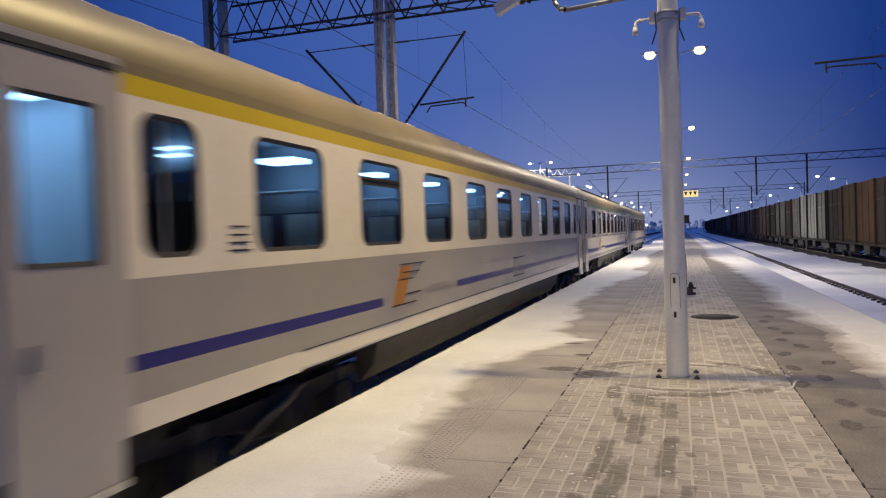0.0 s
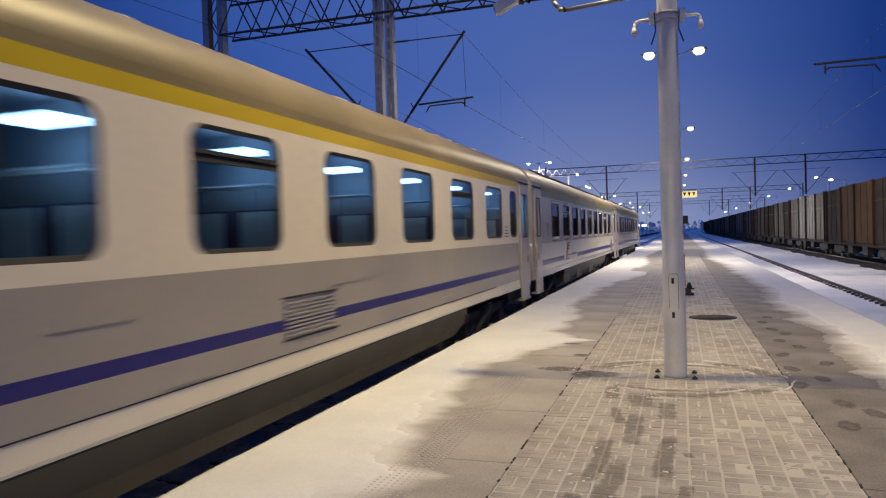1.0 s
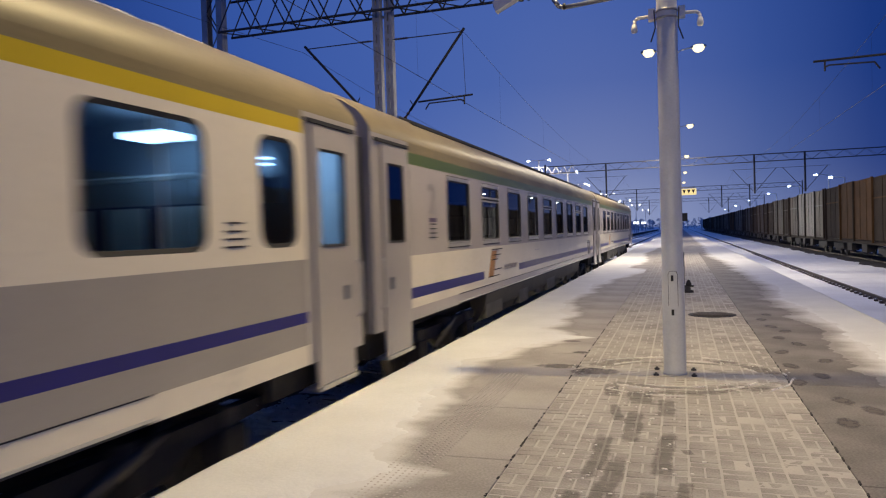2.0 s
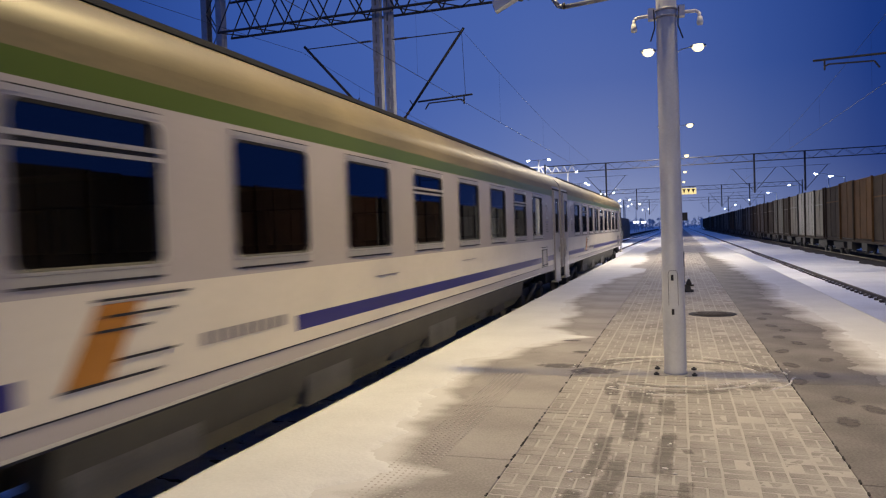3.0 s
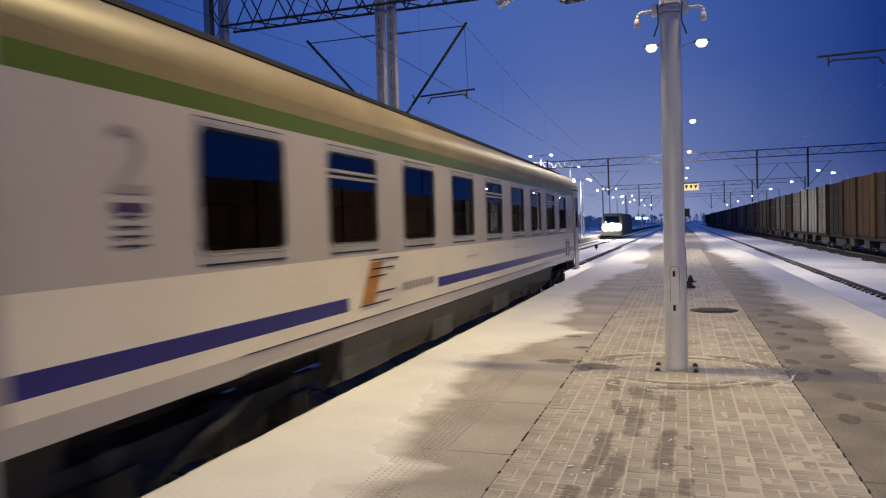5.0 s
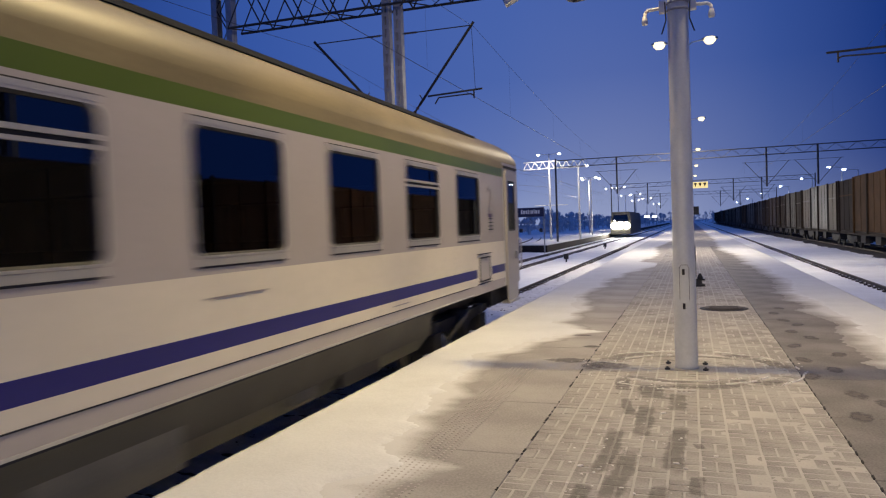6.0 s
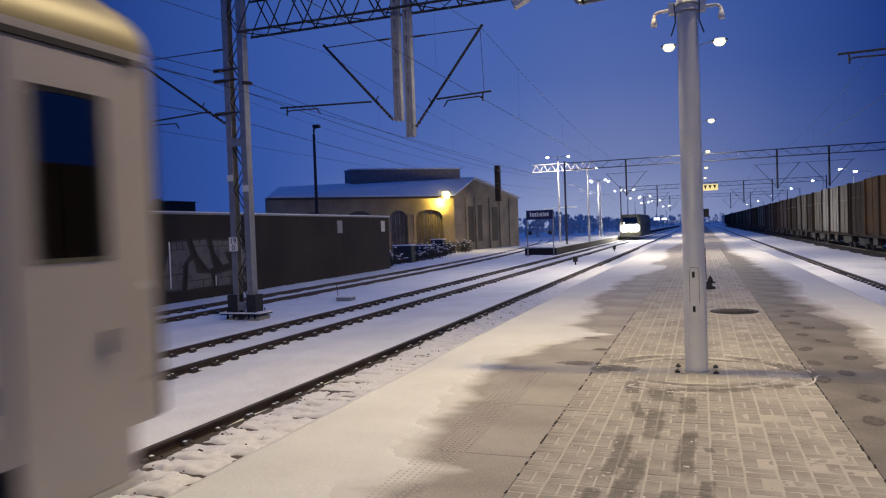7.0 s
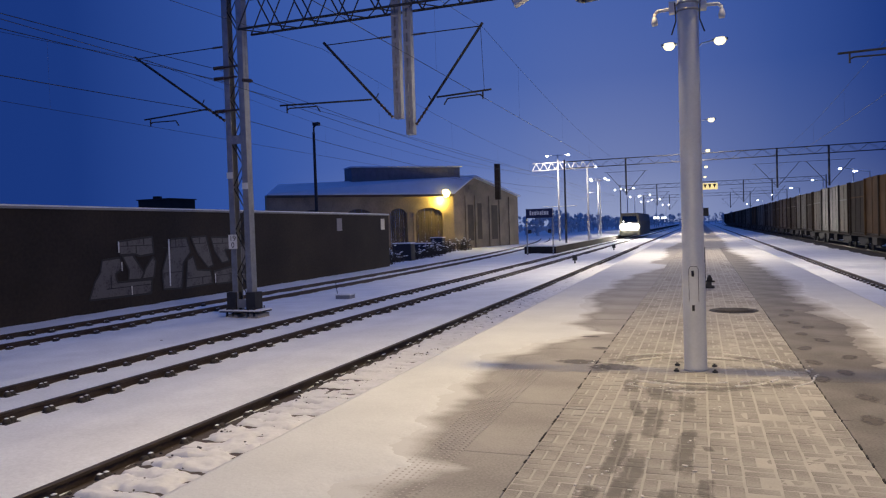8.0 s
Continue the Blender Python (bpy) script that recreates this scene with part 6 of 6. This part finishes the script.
        box(bm, -0.55, 1.34, y - 0.03, y + 0.03, 0.561 + Z0, 2.739 + Z0)
    box(bm, -0.60, -0.551, -9.7, 9.9, 0.561 + Z0, 2.739 + Z0)
    for e in (-1, 1):
        box(bm, -0.80, 1.34, *sorted((e * 10.80, e * 10.84)), 0.561 + Z0, 2.739 + Z0)
        box(bm, -0.80, -0.75, *sorted((e * 10.0, e * (HALF - 0.12))), 0.561 + Z0, 2.739 + Z0)
    part("compartments", bm, INSIDE, c)
    seat = bmesh.new()
    for k in range(-4, 5):
        for s in (-1, 1):
            y = centre + pitch * k + s * 0.78
            for x in (-0.2, 0.4, 1.0):
                box(seat, x - 0.27, x + 0.27, y - 0.24, y + 0.24, 0.85 + Z0, 1.02 + Z0)
                box(seat, x - 0.27, x + 0.27, y + s * 0.16 - 0.06, y + s * 0.16 + 0.06, 1.02 + Z0, 1.98 + Z0)
    soften(seat, 0.04, 1)
    tagged(part("seats", seat, SEAT, c), kind="stuff")
    cover = bmesh.new()
    for k in range(-4, 5):
        for s in (-1, 1):
            y = centre + pitch * k + s * 0.78
            for x in (-0.2, 0.4, 1.0):
                ya, yb = sorted((y + s * 0.16 - s * 0.062, y + s * 0.16 - s * 0.075))
                box(cover, x - 0.2, x + 0.2, ya, yb, 1.60 + Z0, 1.96 + Z0)
            path_rod(cover, ((-0.5, y + s * 0.1, 2.2 + Z0), (1.3, y + s * 0.1, 2.2 + Z0)), 0.015, n=5)
            path_rod(cover, ((-0.5, y - s * 0.1, 2.2 + Z0), (1.3, y - s * 0.1, 2.2 + Z0)), 0.015, n=5)
    tagged(part("headrest_covers", cover, WHITE, c), kind="stuff")
    if style == "first":
        for k in range(-5, 6):
            bm = bmesh.new()
            y = centre + (pitch * k if abs(k) < 5 else 2.28 * k)
            if abs(k) < 5:
                for dy in (0.52, 0.64, 0.76):
                    box(bm, 0.70, 1.15, y + dy, y + dy + 0.05, 2.50 + Z0, 2.545 + Z0)
            else:
                box(bm, -0.5, 1.25, y - 0.42, y + 0.42, 2.69 + Z0, 2.735 + Z0)
            part("ceiling_tube", bm, TUBE, c, "bluish white fluorescent ceiling tube")
        for e in (-1, 1):
            face = -9.80 if e < 0 else 10.74
            for z in (2.40, 2.46):
                bm = bmesh.new()
                box(bm, 0.86, 1.12, face - 0.03, face, z + Z0, z + 0.014 + Z0)
                part("ceiling_tube", bm, TUBE, c, "bluish white fluorescent ceiling tube")
            bm = bmesh.new()
            box(bm, 0.74, 1.18, face - 0.06, face, 2.02 + Z0, 2.27 + Z0)
            soften(bm, 0.02)
            part("washroom_cabinet", bm, CREAM, c)
            bm = bmesh.new()
            box(bm, 0.0, 0.05, *sorted((e * 9.95, e * 10.78)), 0.565 + Z0, 2.735 + Z0)
            part("washroom_wall", bm, SKIRT, c)
    # emblem and lettering bars on the flanks
    sx = SIDE + 0.003
    bm = bmesh.new()
    slab(bm, [(sx, -6.30, 0.79 + Z0), (sx, -5.92, 0.79 + Z0), (sx, -5.62, 1.28 + Z0), (sx, -6.00, 1.28 + Z0)], (0.003, 0, 0))
    emblem = part("emblem", bm, ORANGE, c, "orange slanted emblem with dark strokes")
    emblem.location.y = emblem_at
    bm = bmesh.new()
    for y0, y1, z in ((-6.02, -5.12, 1.30), (-5.95, -5.30, 1.19), (-6.05, -5.55, 1.10), (-5.85, -5.28, 0.90), (-6.32, -5.45, 0.775)):
        box(bm, sx + 0.004, sx + 0.007, y0, y1, z + Z0, z + Z0 + 0.018)
    part("stroke", bm, DARK_STEEL, emblem)
    bm = bmesh.new()
    for k in range(9):
        y = emblem_at - 4.98 + k * 0.14
        box(bm, sx, sx + 0.003, y, y + 0.095, 0.86 + Z0, 0.96 + Z0)
    part("lettering", bm, PALE_MARK, c)
    bm = bmesh.new()
    spots = ((-9.85,), (9.85,)) if style == "second" else ((-9.55,), (9.65,))
    bars = [(y - w / 2, z, w, 0.016) for (y,) in spots for z, w in ((1.60, 0.32), (1.665, 0.30), (1.73, 0.28), (1.80, 0.24))]
    bars += [(-2.0, 1.16, 0.7, 0.014), (1.6, 1.18, 0.8, 0.014), (5.2, 0.70, 0.5, 0.014), (-1.0, 0.62, 0.6, 0.014), (3.4, 0.62, 0.7, 0.014)]
    for y, z, w, h_ in bars:
        bm = bmesh.new()
        box(bm, sx, sx + 0.003, y, y + w, z + Z0, z + Z0 + h_)
        part("small_print", bm, DARK_STEEL if h_ > 0.015 else PALE_MARK, c)
    if style == "second":
        for (y,) in spots:
            writing("class_number", "2", 0.66, pose(sx, y, 2.16 + Z0, 90, 0, 90) @ Matrix.Diagonal((1.3, 1, 1, 1)), PALE_MARK, c)
            bm = bmesh.new()
            box(bm, sx, sx + 0.003, y - 0.16, y + 0.16, 1.84 + Z0, 1.90 + Z0)
            part("violet_bar", bm, PURPLE, c)
        bm = bmesh.new()
        box(bm, SIDE - 0.0, sx, 9.05, 9.70, 0.70 + Z0, 1.10 + Z0)
        hatch = part("hatch", bm, GREY_U, c)
        bm = bmesh.new()
        for z in (0.685, 1.10):
            box(bm, SIDE, SIDE + 0.02, 9.03, 9.72, z + Z0, z + Z0 + 0.022)
        for y in (9.03, 9.70):
            box(bm, SIDE, SIDE + 0.012, y, y + 0.022, 0.707 + Z0, 1.10 + Z0)
        box(bm, SIDE, SIDE + 0.012, 8.92, 9.80, 1.17 + Z0, 1.185 + Z0)
        box(bm, SIDE, SIDE + 0.012, 8.92, 9.80, 0.645 + Z0, 0.66 + Z0)
        part("hatch_frame", bm, DARK_STEEL, hatch)
    else:
        bm = bmesh.new()
        for z in (0.72, 1.12):
            box(bm, SIDE, SIDE + 0.012, 0.6, 1.7, z + Z0, z + Z0 + 0.018)
        part("louvre_edge", bm, DARK_STEEL, c)
        bm = bmesh.new()
        for k in range(9):
            box(bm, SIDE, SIDE + 0.01, 0.65, 1.65, 0.76 + 0.038 * k + Z0, 0.78 + 0.038 * k + Z0)
        part("louvre", bm, GREY_B, c)
    # underframe
    low = bands[0][0]
    for z, h, out, mat, name in ((low + 0.002, 0.016, 0.012, DARK_STEEL, "sill_groove"), (low + 0.020, 0.020, 0.016, ALU, "bottom_rim"), (bands[0][1] - 0.006, 0.010, 0.006, DARK_STEEL, "panel_seam")):
        bm = bmesh.new()
        box(bm, SIDE - 0.004, SIDE + out, -8.6, 8.6, z + Z0, z + h + Z0)
        part(name, bm, mat, c)
    for s in (-1, 1):
        bm = bmesh.new()
        pts = [(1.37, low), (1.30, 0.12), (1.12, -0.10), (1.05, -0.10), (1.05, low)]
        slab(bm, [(s * x, -6.7, z + Z0) for x, z in pts], (0, 13.4, 0))
        part("underframe_skirt", bm, SKIRT, c)
    if style == "second":
        rnd = random.Random(9)
        y = -6.6
        while y < 6.2:
            w = rnd.choice((0.9, 1.4, 2.0, 2.6))
            d = rnd.uniform(-0.12, 0.05)
            for s in (-1, 1):
                bm = bmesh.new()
                box(bm, *sorted((s * 1.0, s * (1.335 - 0.05 * rnd.random()))), y, min(y + 0.5 * w, 6.6), max(d, -0.05) + Z0, low - 0.12 + Z0)
                soften(bm, 0.03, 1)
                part("equipment_box", bm, BOX_GREY if y < 3 else SKIRT, c)
            y += w + rnd.uniform(0.08, 0.5)
    bm = bmesh.new()
    box(bm, -1.30, 1.30, -HALF + 0.1, HALF - 0.1, low + Z0 - 0.001, low + 0.10 + Z0)
    box(bm, -0.5, 0.5, -6.6, 6.6, 0.0 + Z0, low + Z0)
    for e in (-1, 1):
        box(bm, -1.24, 1.24, *sorted((e * 10.35, e * (HALF - 0.12))), 0.12 + Z0, low + Z0)
        box(bm, -0.9, 0.9, *sorted((e * 6.9, e * 10.3)), 0.22 + Z0, low + Z0)
    part("floor_frame", bm, BOGIE, c)
    for yb in (-8.6, 8.6):
        bm = bmesh.new()
        for s in (-1, 1):
            slab(bm, [(s * 1.02, yb - 1.75, 0.62), (s * 1.02, yb - 0.7, 0.55), (s * 1.02, yb - 0.35, 0.38), (s * 1.02, yb + 0.35, 0.38), (s * 1.02, yb + 0.7, 0.55), (s * 1.02, yb + 1.75, 0.62), (s * 1.02, yb + 1.75, 0.74), (s * 1.02, yb - 1.75, 0.74)], (s * 0.12, 0, 0))
            for y in (yb - 1.25, yb + 1.25):
                box(bm, *sorted((s * 0.95, s * 1.2)), y - 0.18, y + 0.18, 0.30, 0.60)
            rod(bm, (s * 1.08, yb, 0.36), (s * 1.08, yb, 0.82), 0.15, n=12)
        box(bm, -1.0, 1.0, yb - 0.3, yb + 0.3, 0.45, 0.75)
        soften(bm, 0.02, 1)
        bogie = part("bogie_frame", bm, BOGIE, c)
        for s in (-1, 1):
            for y in (yb - 1.25, yb + 1.25):
                bm = bmesh.new()
                turned(bm, (s * 1.1, y, 0.60), [(0.09 + 0.01 * (k % 2), 0.022 * k) for k in range(9)], n=10)
                part("spring", bm, SKIRT, bogie)
            bm = bmesh.new()
            rod(bm, (s * 1.22, yb - 0.85, 0.42), (s * 1.22, yb + 0.3, 0.78), 0.035, n=8)
            rod(bm, (s * 1.22, yb - 0.5, 0.53), (s * 1.22, yb + 0.1, 0.72), 0.055, n=8)
            part("damper", bm, SKIRT, bogie)
    wheels = []
    bm = bmesh.new()
    for s in (-1, 1):
        prof = ((0.66, 0.10), (0.67, 0.40), (0.68, 0.49), (0.71, 0.49), (0.72, 0.463), (0.815, 0.455), (0.82, 0.40), (0.79, 0.36), (0.77, 0.12))
        n = 24
        rows = [[bm.verts.new((s * x, r * math.cos(2 * math.pi * k / n), r * math.sin(2 * math.pi * k / n))) for k in range(n)] for x, r in prof]
        for q, (a, b) in enumerate(zip(rows, rows[1:])):
            for k in range(n):
                f = bm.faces.new((a[k], a[(k + 1) % n], b[(k + 1) % n], b[k]))
                f.smooth, f.material_index = True, 1 if q in (3, 4) else 0
        for k in range(6):
            a = math.pi * k / 3
            y, z = 0.27 * math.cos(a), 0.27 * math.sin(a)
            rod(bm, (s * 0.78, y, z), (s * 0.80, y, z), 0.04, n=8)
    rod(bm, (-1.1, 0, 0), (1.1, 0, 0), 0.09, n=12)
    me = finish("wheelset", bm, [BOGIE, TREAD])
    for yb in (-8.6, 8.6):
        for dy in (-1.25, 1.25):
            w = new("wheelset", me)
            w.parent = c
            w.matrix_basis = pose(0, yb + dy, 0.46)
            wheels.append((w, yb + dy))
    return c, wheels


COACHES = [
    build_coach("first", "cream and grey first-class coach with a yellow stripe, lit inside"),
    build_coach("second", "grey and cream second-class coach with a green stripe, dark inside", -0.38),
    build_coach("second", "last grey second-class coach of the train with a green stripe"),
]


# ---- paving pieces ----
def cheap_block(name, w, l, top, mats, chamfer=0.006):
    bm = bmesh.new()
    lo = [bm.verts.new((x * w / 2, y * l / 2, -0.06)) for x, y in ((-1, -1), (1, -1), (1, 1), (-1, 1))]
    mid = [bm.verts.new((x * w / 2, y * l / 2, top - chamfer)) for x, y in ((-1, -1), (1, -1), (1, 1), (-1, 1))]
    hi = [bm.verts.new((x * (w / 2 - chamfer), y * (l / 2 - chamfer), top)) for x, y in ((-1, -1), (1, -1), (1, 1), (-1, 1))]
    for a, b in ((lo, mid), (mid, hi)):
        for i in range(4):
            bm.faces.new((a[i], a[(i + 1) % 4], b[(i + 1) % 4], b[i]))
    bm.faces.new(hi)
    return finish(name, bm, mats)


def build_paving():
    rnd = random.Random(2)
    slab_l = cheap_block("slab", 1.034, 1.49, 0.0, DUSTED, 0.004)
    slab_r = cheap_block("slab", 0.994, 1.49, 0.0, DAMP, 0.004)
    for i in range(30):
        y = 0.5 + 1.5 * (i + 0.5)
        for x, me in ((EDGE_L + 0.52, slab_l), (EDGE_L + 1.56, slab_l), (1.55, slab_r), (2.55, slab_r)):
            o = new("slab", me)
            o.parent = PLATFORM
            o.location = (x, y, rnd.uniform(-0.003, 0.0))
    # raised warning dots near the edge
    bm = bmesh.new()
    for i in range(7):
        for j in range(84):
            x, y = -2.02 + i * 0.05, 3.9 + j * 0.05
            turned(bm, (x, y, -0.002), ((0.014, 0), (0.009, 0.0048)), n=6)
    tagged(part("tactile_dots", bm, SIFTED, PLATFORM), kind="stuff")
    # dark cracks where the brick band meets the slabs
    bm = bmesh.new()
    for x in (-1.205, 1.052):
        y = 3.4
        while y < 14:
            l = rnd.uniform(0.02, 0.13)
            w = rnd.uniform(0.004, 0.010)
            if rnd.random() < 0.6:
                slab(bm, [(x - w, y, -0.01), (x + w * 0.6, y + 0.01, -0.01), (x + w, y + l, -0.01), (x - w * 0.7, y + l - 0.01, -0.01)], (0, 0, 0.0125))
            y += l + rnd.uniform(0.0, 0.12)
    tagged(part("edge_cracks", bm, DARK_SLOT, PLATFORM), kind="stuff")
    # bricks in pairs, the pairs turned by turns
    brick_me = cheap_block("brick", 0.092, 0.192, 0.0, BRICK)
    rest = bmesh.new()
    made = 0
    m = 0.2045
    for j in [*range(200), *range(-17, 0)]:
        for i in range(11):
            cx, cy = -1.2 + (i + 0.5) * m, 3.3 + (j + 0.5) * m
            across = (i + j) % 2
            for s in (-1, 1):
                x, y = (cx, cy + s * m / 4) if across else (cx + s * m / 4, cy)
                z = rnd.uniform(-0.003, 0.0015)
                if made < 300 and j >= 0:
                    o = new("brick", brick_me)
                    o.parent = PLATFORM
                    o.matrix_basis = pose(x, y, z, 0, 0, (90 if across else 0) + rnd.uniform(-0.6, 0.6))
                    made += 1
                elif cy < 43.8:
                    w, l = (0.192, 0.092) if across else (0.092, 0.192)
                    w, l = w / 2, l / 2
                    lo = [rest.verts.new((x + a * w, y + b * l, -0.02)) for a, b in ((-1, -1), (1, -1), (1, 1), (-1, 1))]
                    hi = [rest.verts.new((x + a * (w - 0.005), y + b * (l - 0.005), z)) for a, b in ((-1, -1), (1, -1), (1, 1), (-1, 1))]
                    for k in range(4):
                        rest.faces.new((lo[k], lo[(k + 1) % 4], hi[(k + 1) % 4], hi[k]))
                    rest.faces.new(hi)
    tagged(part("paving_bricks", rest, BRICK, PLATFORM), kind="stuff")


build_paving()


# ---- what moves: the train runs towards and past the camera, gathering speed ----
def gone(t):
    return SPEED * t + GAIN * t * t / 2 + 0.03 * max(0.0, t - 5) ** 2


def motions():
    for k, (coach, wheels) in enumerate(COACHES):
        start = FIRST_CENTRE + COACH_STEP * k
        walk(coach, [(i / 4, pose(AXIS_1, start - gone(i / 4), RAIL)) for i in range(33)])
        for wheel, y in wheels:
            rows = []
            for i in range(241):
                t = i / 30
                rows.append((t, pose(0, y, 0.46, math.degrees(gone(t) / 0.46) % 360, 0, 0)))
            walk(wheel, rows)


motions()
